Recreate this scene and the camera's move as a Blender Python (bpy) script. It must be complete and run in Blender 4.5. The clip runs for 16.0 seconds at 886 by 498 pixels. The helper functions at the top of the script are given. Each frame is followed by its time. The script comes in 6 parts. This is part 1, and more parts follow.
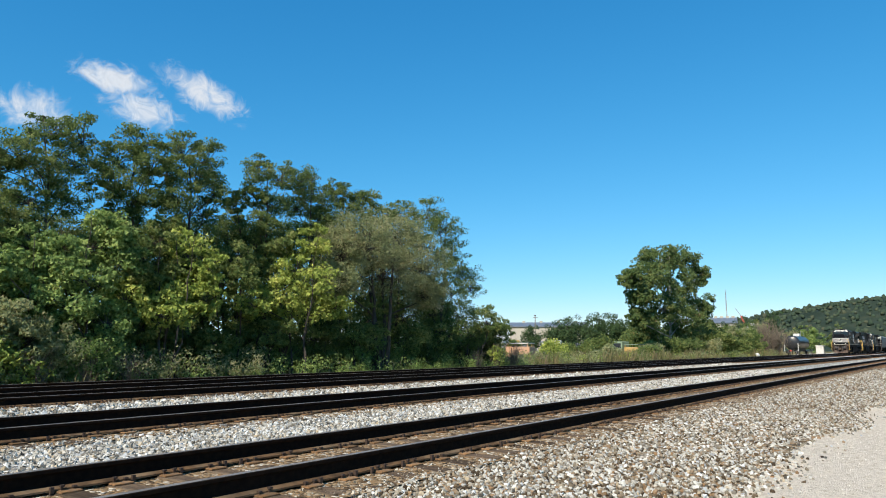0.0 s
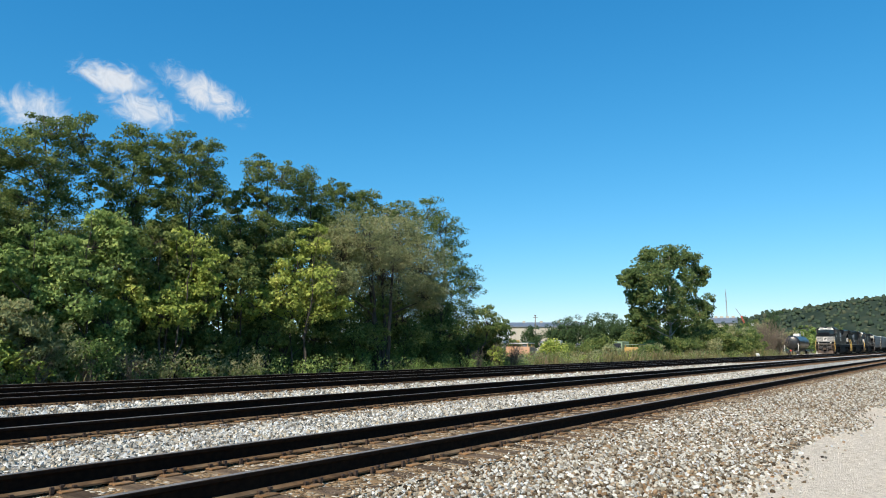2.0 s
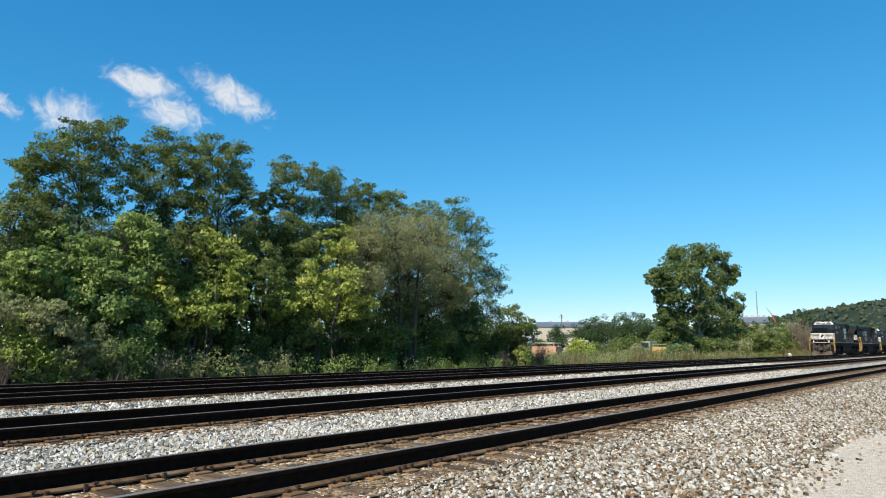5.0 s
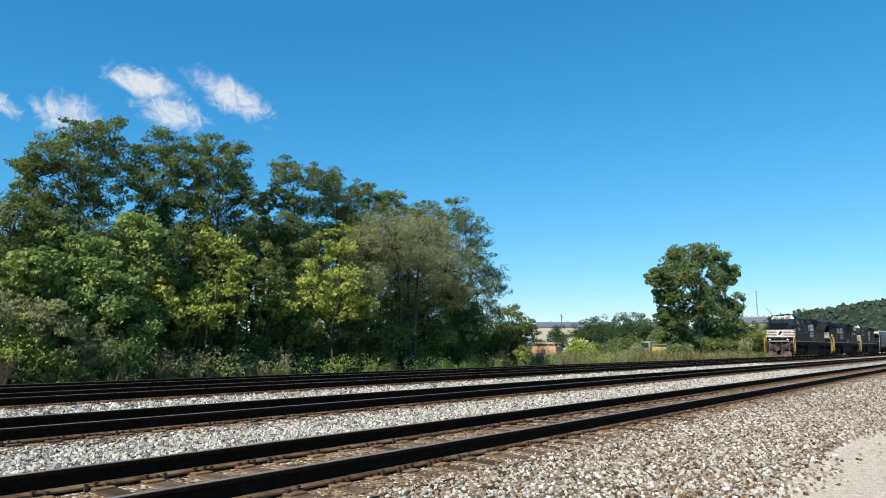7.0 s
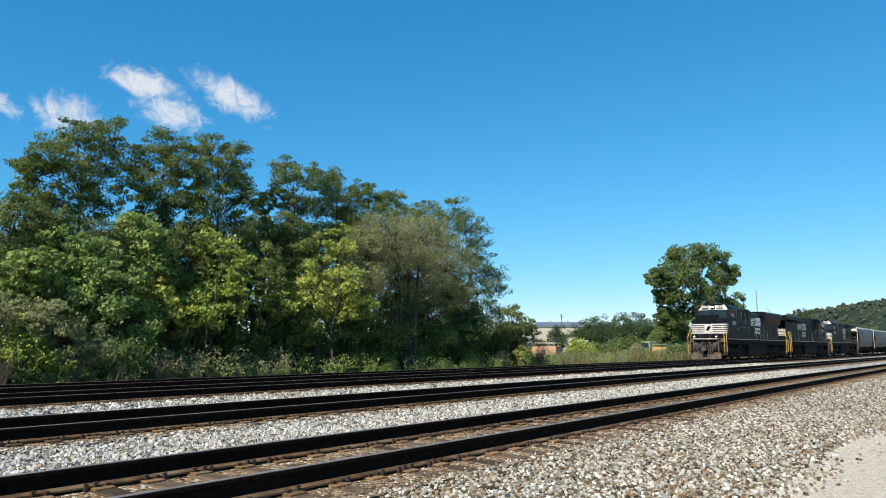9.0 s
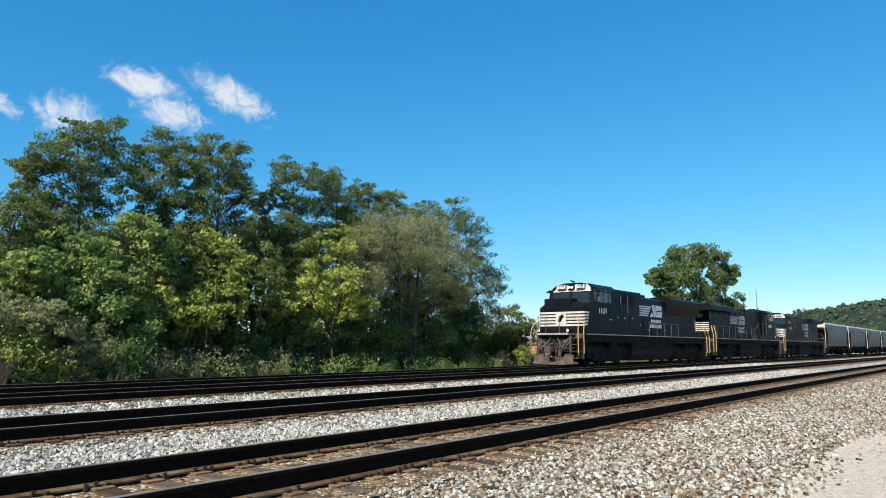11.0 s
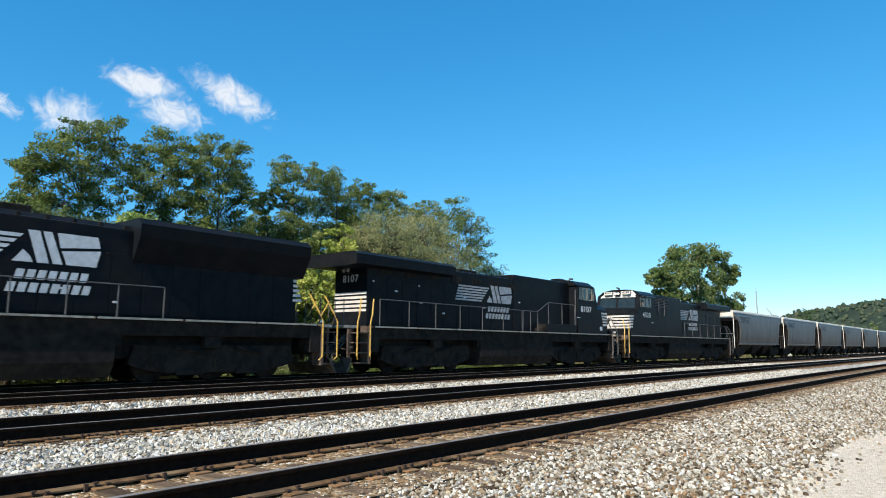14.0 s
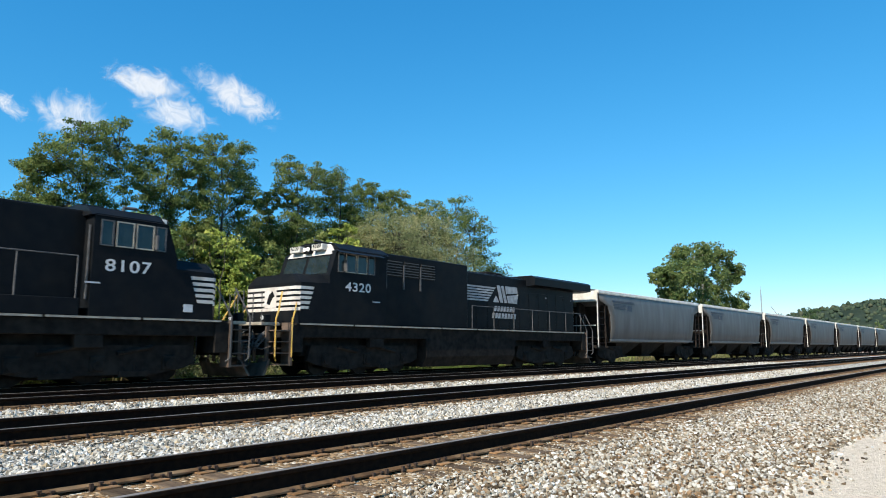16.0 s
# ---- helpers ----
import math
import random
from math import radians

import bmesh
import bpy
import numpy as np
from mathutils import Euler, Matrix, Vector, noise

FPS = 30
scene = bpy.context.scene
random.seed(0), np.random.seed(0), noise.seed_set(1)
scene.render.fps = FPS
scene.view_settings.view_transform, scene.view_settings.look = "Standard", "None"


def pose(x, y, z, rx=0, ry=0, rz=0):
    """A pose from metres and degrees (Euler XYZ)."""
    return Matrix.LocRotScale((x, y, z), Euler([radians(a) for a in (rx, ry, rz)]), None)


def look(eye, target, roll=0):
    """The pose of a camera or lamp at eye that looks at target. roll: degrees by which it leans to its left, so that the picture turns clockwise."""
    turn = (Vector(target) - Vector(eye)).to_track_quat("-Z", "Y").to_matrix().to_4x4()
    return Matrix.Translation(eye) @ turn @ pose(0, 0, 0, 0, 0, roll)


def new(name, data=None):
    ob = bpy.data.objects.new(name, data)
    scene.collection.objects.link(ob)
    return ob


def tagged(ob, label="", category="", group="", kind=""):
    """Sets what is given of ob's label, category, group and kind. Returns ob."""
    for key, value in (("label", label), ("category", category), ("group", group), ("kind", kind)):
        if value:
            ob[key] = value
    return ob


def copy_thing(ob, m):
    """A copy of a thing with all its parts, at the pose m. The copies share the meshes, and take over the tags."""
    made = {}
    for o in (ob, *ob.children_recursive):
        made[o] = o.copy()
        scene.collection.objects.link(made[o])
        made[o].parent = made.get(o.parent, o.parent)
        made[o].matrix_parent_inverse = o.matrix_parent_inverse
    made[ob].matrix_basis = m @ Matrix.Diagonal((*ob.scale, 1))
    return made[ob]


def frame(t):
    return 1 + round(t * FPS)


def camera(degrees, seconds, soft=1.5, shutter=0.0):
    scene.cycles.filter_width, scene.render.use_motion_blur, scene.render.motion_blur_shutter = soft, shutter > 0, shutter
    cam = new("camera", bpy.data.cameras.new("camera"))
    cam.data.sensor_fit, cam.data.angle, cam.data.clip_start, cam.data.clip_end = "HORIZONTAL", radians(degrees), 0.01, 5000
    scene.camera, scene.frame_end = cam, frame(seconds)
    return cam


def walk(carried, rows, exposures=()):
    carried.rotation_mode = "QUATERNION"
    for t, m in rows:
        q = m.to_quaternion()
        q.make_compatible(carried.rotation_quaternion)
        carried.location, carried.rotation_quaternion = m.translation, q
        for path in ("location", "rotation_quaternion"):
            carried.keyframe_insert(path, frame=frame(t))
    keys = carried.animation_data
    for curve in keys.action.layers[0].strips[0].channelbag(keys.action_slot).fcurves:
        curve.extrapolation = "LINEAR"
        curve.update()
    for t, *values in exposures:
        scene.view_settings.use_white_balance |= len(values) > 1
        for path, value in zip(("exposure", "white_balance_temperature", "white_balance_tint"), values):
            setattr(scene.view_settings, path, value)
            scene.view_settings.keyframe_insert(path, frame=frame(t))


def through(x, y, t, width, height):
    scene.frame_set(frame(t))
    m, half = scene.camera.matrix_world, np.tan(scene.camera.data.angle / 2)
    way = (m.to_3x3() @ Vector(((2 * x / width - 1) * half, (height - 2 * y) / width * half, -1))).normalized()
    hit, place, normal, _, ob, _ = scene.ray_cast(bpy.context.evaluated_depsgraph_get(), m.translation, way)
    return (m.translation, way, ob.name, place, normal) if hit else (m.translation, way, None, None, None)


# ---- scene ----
# ---- camera: hand-held on the gravel lane beside the tracks, one small turn ----
cam = camera(66.15, 16.0, soft=1.0, shutter=0.1)
EYE = (0.0, 0.0, 1.493)
RT = 0.40                      # height of the rail tops
walk(cam, [(t, pose(*EYE, *r)) for t, r in (
    (0.0, (98.14, -0.238, -52.815)), (2.4, (98.14, -0.238, -52.80)), (2.5, (98.139, -0.237, -52.774)),
    (3.0, (98.118, -0.241, -52.574)), (3.1, (98.135, -0.24, -52.411)), (3.2, (98.126, -0.244, -51.628)),
    (3.3, (98.113, -0.249, -50.536)), (3.5, (98.112, -0.25, -50.441)), (4.0, (98.109, -0.239, -50.647)),
    (4.4, (98.109, -0.243, -50.654)), (7.0, (98.109, -0.243, -50.654)), (15.5, (98.109, -0.243, -50.654)),
    (16.0, (98.064, -0.153, -50.33)))],
     exposures=((0.0, 0.42), (9.2, 0.42), (12.5, 0.56), (16.0, 0.62)))

# ---- light: clear autumn sky, sun high along the line, ahead of the train ----
SUN_EL, SUN_AZ = 42.0, 186.5   # azimuth counted from +x towards +y
world = bpy.data.worlds.new("clear_sky")
scene.world = world
world.use_nodes = True
wn, wl = world.node_tree.nodes, world.node_tree.links
sky = wn.new("ShaderNodeTexSky")
sky.sky_type, sky.sun_disc = "NISHITA", False
sky.sun_elevation, sky.sun_rotation = radians(SUN_EL), radians(90 - SUN_AZ)
sky.air_density, sky.dust_density, sky.ozone_density = 1.0, 0.0, 2.0
split, join = wn.new("ShaderNodeSeparateColor"), wn.new("ShaderNodeCombineColor")   # the deep blue of very clear air
wl.new(sky.outputs[0], split.inputs[0])
for k, (power, gain) in enumerate(((1.48, 0.152), (0.81, 0.853), (0.65, 1.53))):
    bend, lift = wn.new("ShaderNodeMath"), wn.new("ShaderNodeMath")
    bend.operation, lift.operation = "POWER", "MULTIPLY"
    bend.inputs[1].default_value, lift.inputs[1].default_value = power, gain
    wl.new(split.outputs[k], bend.inputs[0])
    wl.new(bend.outputs[0], lift.inputs[0])
    wl.new(lift.outputs[0], join.inputs[k])
wl.new(join.outputs[0], wn["Background"].inputs[0])
wn["Background"].inputs[1].default_value = 0.135
sun_data = bpy.data.lights.new("sun", "SUN")
sun_data.energy, sun_data.angle, sun_data.color = 5.0, radians(0.5), (1.0, 0.92, 0.79)
sun = new("sun", sun_data)
sa, se = radians(SUN_AZ), radians(SUN_EL)
sun.matrix_world = look((0, 0, 0), (-math.cos(sa) * math.cos(se), -math.sin(sa) * math.cos(se), -math.sin(se)))


# ---- materials ----
def material(name, color, rough=0.6, metal=0.0, color2=None, scale=8.0, detail=4.0, lo=0.35, hi=0.65,
             bump=0.0, bump_scale=60.0, island=0.0, per_object=0.0, spec=0.5, coords="Object", stretch=(1, 1, 1), wear=None):
    m = bpy.data.materials.new(name)
    m.use_nodes = True
    n, l = m.node_tree.nodes, m.node_tree.links
    b = n["Principled BSDF"]
    b.inputs["Roughness"].default_value, b.inputs["Metallic"].default_value = rough, metal
    b.inputs["Specular IOR Level"].default_value = spec
    tc = n.new("ShaderNodeTexCoord")
    mp = n.new("ShaderNodeMapping")
    mp.inputs["Scale"].default_value = stretch
    l.new(tc.outputs[coords], mp.inputs[0])
    nz = n.new("ShaderNodeTexNoise")
    nz.inputs["Scale"].default_value, nz.inputs["Detail"].default_value = scale, detail
    l.new(mp.outputs[0], nz.inputs[0])
    mr = n.new("ShaderNodeMapRange")
    mr.inputs[1].default_value, mr.inputs[2].default_value = lo, hi
    l.new(nz.outputs[0], mr.inputs[0])
    mix = n.new("ShaderNodeMix")
    mix.data_type = "RGBA"
    mix.inputs[6].default_value = (*color, 1)
    mix.inputs[7].default_value = (*(color2 or [c * 0.7 for c in color]), 1)
    l.new(mr.outputs[0], mix.inputs[0])
    out = mix.outputs[2]
    if wear:                       # second, broader layer of dirt: colour, scale, amount
        wz = n.new("ShaderNodeTexNoise")
        wz.inputs["Scale"].default_value, wz.inputs["Detail"].default_value = wear[1], 6
        l.new(mp.outputs[0], wz.inputs[0])
        wr = n.new("ShaderNodeMapRange")
        wr.inputs[1].default_value, wr.inputs[2].default_value, wr.inputs[4].default_value = 0.45, 0.75, wear[2]
        l.new(wz.outputs[0], wr.inputs[0])
        wm = n.new("ShaderNodeMix")
        wm.data_type = "RGBA"
        wm.inputs[7].default_value = (*wear[0], 1)
        l.new(wr.outputs[0], wm.inputs[0])
        l.new(out, wm.inputs[6])
        out = wm.outputs[2]
    for amount, src in ((island, "ShaderNodeNewGeometry"), (per_object, "ShaderNodeObjectInfo")):
        if amount:
            g = n.new(src)
            hs = n.new("ShaderNodeHueSaturation")
            r = n.new("ShaderNodeMapRange")
            r.inputs[3].default_value, r.inputs[4].default_value = 1 - amount, 1 + amount
            l.new(g.outputs["Random Per Island" if src.endswith("Geometry") else "Random"], r.inputs[0])
            l.new(r.outputs[0], hs.inputs["Value"])
            l.new(out, hs.inputs["Color"])
            out = hs.outputs[0]
    l.new(out, b.inputs["Base Color"])
    if bump:
        bz = n.new("ShaderNodeTexNoise")
        bz.inputs["Scale"].default_value, bz.inputs["Detail"].default_value = bump_scale, 5
        l.new(mp.outputs[0], bz.inputs[0])
        bp = n.new("ShaderNodeBump")
        bp.inputs["Strength"].default_value, bp.inputs["Distance"].default_value = bump, 0.02
        l.new(bz.outputs[0], bp.inputs["Height"])
        l.new(bp.outputs[0], b.inputs["Normal"])
    return m


def ramp_material(name, stops, rough=0.9, source="island", bump=0.0, bump_scale=40.0, noise_scale=3.0):
    """Colours picked stone by stone (or by noise) from a ramp."""
    m = bpy.data.materials.new(name)
    m.use_nodes = True
    n, l = m.node_tree.nodes, m.node_tree.links
    b = n["Principled BSDF"]
    b.inputs["Roughness"].default_value = rough
    b.inputs["Specular IOR Level"].default_value = 0.06
    cr = n.new("ShaderNodeValToRGB")
    el = cr.color_ramp.elements
    while len(el) < len(stops):
        el.new(0.5)
    for e, (p, c) in zip(el, stops):
        e.position, e.color = p, (*c, 1)
    if source == "island":
        g = n.new("ShaderNodeNewGeometry")
        l.new(g.outputs["Random Per Island"], cr.inputs[0])
    tc = n.new("ShaderNodeTexCoord")
    nz = n.new("ShaderNodeTexNoise")
    nz.inputs["Scale"].default_value, nz.inputs["Detail"].default_value = noise_scale, 6
    l.new(tc.outputs["Object"], nz.inputs[0])
    if source == "noise":
        l.new(nz.outputs[0], cr.inputs[0])
    if source == "voronoi":
        v = n.new("ShaderNodeTexVoronoi")
        v.inputs["Scale"].default_value = noise_scale
        l.new(tc.outputs["Object"], v.inputs[0])
        sp = n.new("ShaderNodeSeparateColor")
        l.new(v.outputs["Color"], sp.inputs[0])
        l.new(sp.outputs[0], cr.inputs[0])
    nz2 = n.new("ShaderNodeTexNoise")
    nz2.inputs["Scale"].default_value, nz2.inputs["Detail"].default_value = 30.0, 4
    l.new(tc.outputs["Object"], nz2.inputs[0])
    mr = n.new("ShaderNodeMapRange")
    mr.inputs[3].default_value, mr.inputs[4].default_value = 0.78, 1.15
    l.new(nz2.outputs[0], mr.inputs[0])
    hs = n.new("ShaderNodeHueSaturation")
    l.new(mr.outputs[0], hs.inputs["Value"])
    l.new(cr.outputs[0], hs.inputs["Color"])
    l.new(hs.outputs[0], b.inputs["Base Color"])
    if bump:
        bz = n.new("ShaderNodeTexVoronoi")
        bz.inputs["Scale"].default_value = bump_scale
        l.new(tc.outputs["Object"], bz.inputs[0])
        bp = n.new("ShaderNodeBump")
        bp.inputs["Strength"].default_value, bp.inputs["Distance"].default_value = bump, 0.03
        bp.invert = True
        l.new(bz.outputs[0], bp.inputs["Height"])
        l.new(bp.outputs[0], b.inputs["Normal"])
    return m


def leaf_material(name, stops, through=0.48):
    """Leaves: a colour ramp leaf by leaf, glossy upper skin, some light let through."""
    m = bpy.data.materials.new(name)
    m.use_nodes = True
    n, l = m.node_tree.nodes, m.node_tree.links
    b = n["Principled BSDF"]
    b.inputs["Roughness"].default_value = 0.55
    b.inputs["Specular IOR Level"].default_value = 0.14
    g = n.new("ShaderNodeNewGeometry")
    cr = n.new("ShaderNodeValToRGB")
    el = cr.color_ramp.elements
    while len(el) < len(stops):
        el.new(0.5)
    for e, (p, c) in zip(el, stops):
        e.position, e.color = p, (*c, 1)
    tc = n.new("ShaderNodeTexCoord")
    nz = n.new("ShaderNodeTexNoise")
    nz.inputs["Scale"].default_value, nz.inputs["Detail"].default_value = 0.9, 2
    l.new(tc.outputs["Object"], nz.inputs[0])
    av = n.new("ShaderNodeMath")
    av.operation = "MULTIPLY_ADD"
    av.inputs[1].default_value = 0.45
    l.new(g.outputs["Random Per Island"], av.inputs[0])
    sc = n.new("ShaderNodeMapRange")
    sc.inputs[1].default_value, sc.inputs[2].default_value, sc.inputs[4].default_value = 0.3, 0.7, 0.55
    l.new(nz.outputs[0], sc.inputs[0])
    l.new(sc.outputs[0], av.inputs[2])
    l.new(av.outputs[0], cr.inputs[0])
    l.new(cr.outputs[0], b.inputs["Base Color"])
    tr = n.new("ShaderNodeBsdfTranslucent")
    l.new(cr.outputs[0], tr.inputs[0])
    mx = n.new("ShaderNodeMixShader")
    mx.inputs[0].default_value = through
    l.new(b.outputs[0], mx.inputs[1])
    l.new(tr.outputs[0], mx.inputs[2])
    l.new(mx.outputs[0], n["Material Output"].inputs[0])
    return m


STONE_STOPS = [(0.0, (0.07, 0.063, 0.052)), (0.18, (0.20, 0.182, 0.150)), (0.42, (0.38, 0.36, 0.310)), (0.62, (0.53, 0.51, 0.455)),
               (0.72, (0.40, 0.315, 0.205)), (0.84, (0.34, 0.348, 0.345)), (0.94, (0.57, 0.575, 0.555)), (1.0, (0.74, 0.715, 0.655))]
BROWN_STOPS = [(0.0, (0.040, 0.029, 0.019)), (0.25, (0.135, 0.097, 0.060)), (0.48, (0.25, 0.220, 0.165)), (0.64, (0.235, 0.140, 0.070)),
               (0.82, (0.37, 0.345, 0.285)), (1.0, (0.56, 0.54, 0.48))]
CRIB_STOPS = [(0.0, (0.06, 0.040, 0.024)), (0.25, (0.18, 0.118, 0.064)), (0.5, (0.30, 0.210, 0.120)), (0.72, (0.25, 0.150, 0.072)), (0.88, (0.38, 0.32, 0.235)), (1.0, (0.58, 0.53, 0.44))]
M_STONE_CRIB = ramp_material("dirty_crib_stone", CRIB_STOPS)
M_BED_CRIB = ramp_material("dirty_track_bed", CRIB_STOPS, source="voronoi", noise_scale=22.0, bump=1.0, bump_scale=22.0)
M_STONE = ramp_material("ballast_stone", STONE_STOPS)
M_LANE_STONE = ramp_material("lane_gravel_stone", [(0.0, (0.30, 0.255, 0.19)), (0.4, (0.52, 0.46, 0.37)), (0.75, (0.66, 0.60, 0.50)), (1.0, (0.78, 0.74, 0.66))])
M_STONE_BROWN = ramp_material("weathered_ballast_stone", BROWN_STOPS)
M_BALLAST = ramp_material("ballast_bed", STONE_STOPS, source="voronoi", noise_scale=19.0, bump=1.0, bump_scale=19.0)
M_BALLAST_BROWN = ramp_material("weathered_ballast_bed", BROWN_STOPS, source="voronoi", noise_scale=19.0, bump=1.0, bump_scale=19.0)
M_LANE = ramp_material("crushed_stone_lane", [(0.25, (0.46, 0.385, 0.29)), (0.5, (0.62, 0.53, 0.42)), (0.75, (0.72, 0.63, 0.52))], source="noise", noise_scale=11.0, bump=0.8, bump_scale=45.0)
M_SOIL = ramp_material("field_soil", [(0.3, (0.10, 0.085, 0.045)), (0.5, (0.16, 0.14, 0.06)), (0.7, (0.20, 0.17, 0.09))], source="noise", noise_scale=0.6, bump=0.5, bump_scale=5.0)
# dark rust taken down to near black: the shade on the rail sides is in it
M_RAIL = material("shade_dark_rusty_rail", (0.009, 0.0065, 0.0052), 0.9, 0.0, (0.018, 0.011, 0.007), 14, bump=0.15, spec=0.05)
M_RAIL_TOP = material("dull_worn_rail_head", (0.27, 0.24, 0.21), 0.55, 0.35, (0.18, 0.155, 0.13), 6)
M_FOOT = material("dusty_rusted_rail_foot", (0.15, 0.088, 0.045), 0.9, 0, (0.06, 0.037, 0.022), 7, bump=0.3, wear=((0.26, 0.19, 0.12), 2.5, 0.7), spec=0.1)
M_TIE = material("creosoted_tie", (0.060, 0.043, 0.031), 0.9, 0, (0.13, 0.088, 0.056), 5, stretch=(6, 1, 6), bump=0.5, bump_scale=30, per_object=0.35, spec=0.08, wear=((0.19, 0.14, 0.09), 1.6, 0.7))
M_PLATE = material("rusted_tie_plate", (0.25, 0.135, 0.060), 0.9, 0, (0.13, 0.072, 0.038), 12, bump=0.3, per_object=0.35, spec=0.1, wear=((0.27, 0.20, 0.13), 5, 0.6))
M_SPIKE = material("rusted_spike", (0.035, 0.022, 0.015), 0.8, 0, (0.06, 0.032, 0.02), 30)
M_BARK = material("grey_brown_bark", (0.085, 0.068, 0.052), 0.95, 0, (0.04, 0.032, 0.026), 9, stretch=(1, 1, 0.2), bump=0.8, bump_scale=25)
M_PALE_BARK = material("pale_flaking_bark", (0.34, 0.31, 0.26), 0.9, 0, (0.16, 0.13, 0.10), 2.5, bump=0.5, bump_scale=8)
M_TWIG = material("dry_twig", (0.20, 0.155, 0.115), 0.9, 0, (0.12, 0.09, 0.065), 6)
M_LOCUST = leaf_material("locust_leaf", [(0.1, (0.054, 0.090, 0.027)), (0.45, (0.126, 0.176, 0.052)), (0.75, (0.240, 0.275, 0.086)), (1.0, (0.410, 0.385, 0.145))], 0.48)
M_BROAD = leaf_material("broad_green_leaf", [(0.1, (0.066, 0.120, 0.036)), (0.5, (0.195, 0.278, 0.078)), (0.8, (0.380, 0.460, 0.140)), (1.0, (0.580, 0.590, 0.220))], 0.40)
M_YELLOWGREEN = leaf_material("yellow_green_leaf", [(0.1, (0.120, 0.180, 0.036)), (0.5, (0.300, 0.360, 0.075)), (0.8, (0.480, 0.500, 0.120)), (1.0, (0.620, 0.570, 0.170))], 0.38)
M_OLIVE = leaf_material("grey_olive_leaf", [(0.1, (0.154, 0.191, 0.084)), (0.5, (0.263, 0.286, 0.131)), (0.8, (0.382, 0.356, 0.179)), (1.0, (0.500, 0.405, 0.239))])
M_SYCAMORE = leaf_material("sycamore_leaf", [(0.1, (0.046, 0.084, 0.028)), (0.5, (0.115, 0.165, 0.052)), (0.85, (0.215, 0.235, 0.080)), (1.0, (0.300, 0.190, 0.085))], 0.4)
M_PINE = leaf_material("dark_conifer_leaf", [(0.1, (0.027, 0.054, 0.021)), (0.6, (0.048, 0.083, 0.030)), (1.0, (0.083, 0.112, 0.042))], 0.1)
M_WEED = leaf_material("dry_weed_blade", [(0.1, (0.070, 0.078, 0.028)), (0.4, (0.14, 0.13, 0.052)), (0.75, (0.25, 0.20, 0.105)), (1.0, (0.22, 0.155, 0.10))], 0.3)


# ---- small mesh tools ----
def mesh_arrays(name, verts, quads=None, tris=None, smooth=False):
    """A mesh from numpy arrays of corners and faces."""
    me = bpy.data.meshes.new(name)
    quads = np.zeros((0, 4), int) if quads is None else np.asarray(quads)
    tris = np.zeros((0, 3), int) if tris is None else np.asarray(tris)
    idx = np.concatenate([quads.ravel(), tris.ravel()]).astype(np.int32)
    starts = np.concatenate([np.arange(len(quads)) * 4, len(quads) * 4 + np.arange(len(tris)) * 3]).astype(np.int32)
    me.vertices.add(len(verts))
    me.vertices.foreach_set("co", np.asarray(verts, np.float32).ravel())
    me.loops.add(len(idx))
    me.loops.foreach_set("vertex_index", idx)
    me.polygons.add(len(starts))
    me.polygons.foreach_set("loop_start", starts)
    me.polygons.foreach_set("use_smooth", np.full(len(starts), smooth))
    me.update(calc_edges=True)
    me.validate()
    return me


def link_mesh(name, me, mat, parent=None, label=""):
    if mat and not me.materials:
        me.materials.append(mat)
    ob = new(name, me)
    ob.parent = parent
    if label:
        ob["label"] = label
    return ob


def part(name, bm, mat, parent=None, label=""):
    """Links a bmesh as one mesh object under a thing or a part."""
    me = bpy.data.meshes.new(name)
    bmesh.ops.recalc_face_normals(bm, faces=bm.faces[:])
    bm.to_mesh(me)
    bm.free()
    return link_mesh(name, me, mat, parent, label)


def box(bm, x0, x1, y0, y1, z0, z1, bevel=0.0):
    made = bmesh.ops.create_cube(bm, size=1, matrix=Matrix.Translation(((x0 + x1) / 2, (y0 + y1) / 2, (z0 + z1) / 2)) @ Matrix.Diagonal((abs(x1 - x0), abs(y1 - y0), abs(z1 - z0), 1)))
    if bevel:
        edges = list({e for v in made["verts"] for e in v.link_edges})
        bmesh.ops.bevel(bm, geom=edges, offset=bevel, segments=2, affect="EDGES", profile=0.5)
    return bm


def boxes(*rows, bevel=0.0):
    bm = bmesh.new()
    for r in rows:
        box(bm, *r, bevel=bevel)
    return bm


def prism(bm, outline, y0, y1, axis="y"):
    """Extrudes a closed outline of (a, b) pairs: axis y gives (x, z) outlines, axis x gives (y, z) outlines."""
    def at(a, b, c):
        return (a, c, b) if axis == "y" else (c, a, b) if axis == "x" else (a, b, c)
    lo = [bm.verts.new(at(a, b, y0)) for a, b in outline]
    hi = [bm.verts.new(at(a, b, y1)) for a, b in outline]
    k = len(outline)
    bm.faces.new(lo[::-1])
    bm.faces.new(hi)
    for i in range(k):
        bm.faces.new((lo[i], lo[(i + 1) % k], hi[(i + 1) % k], hi[i]))
    return bm


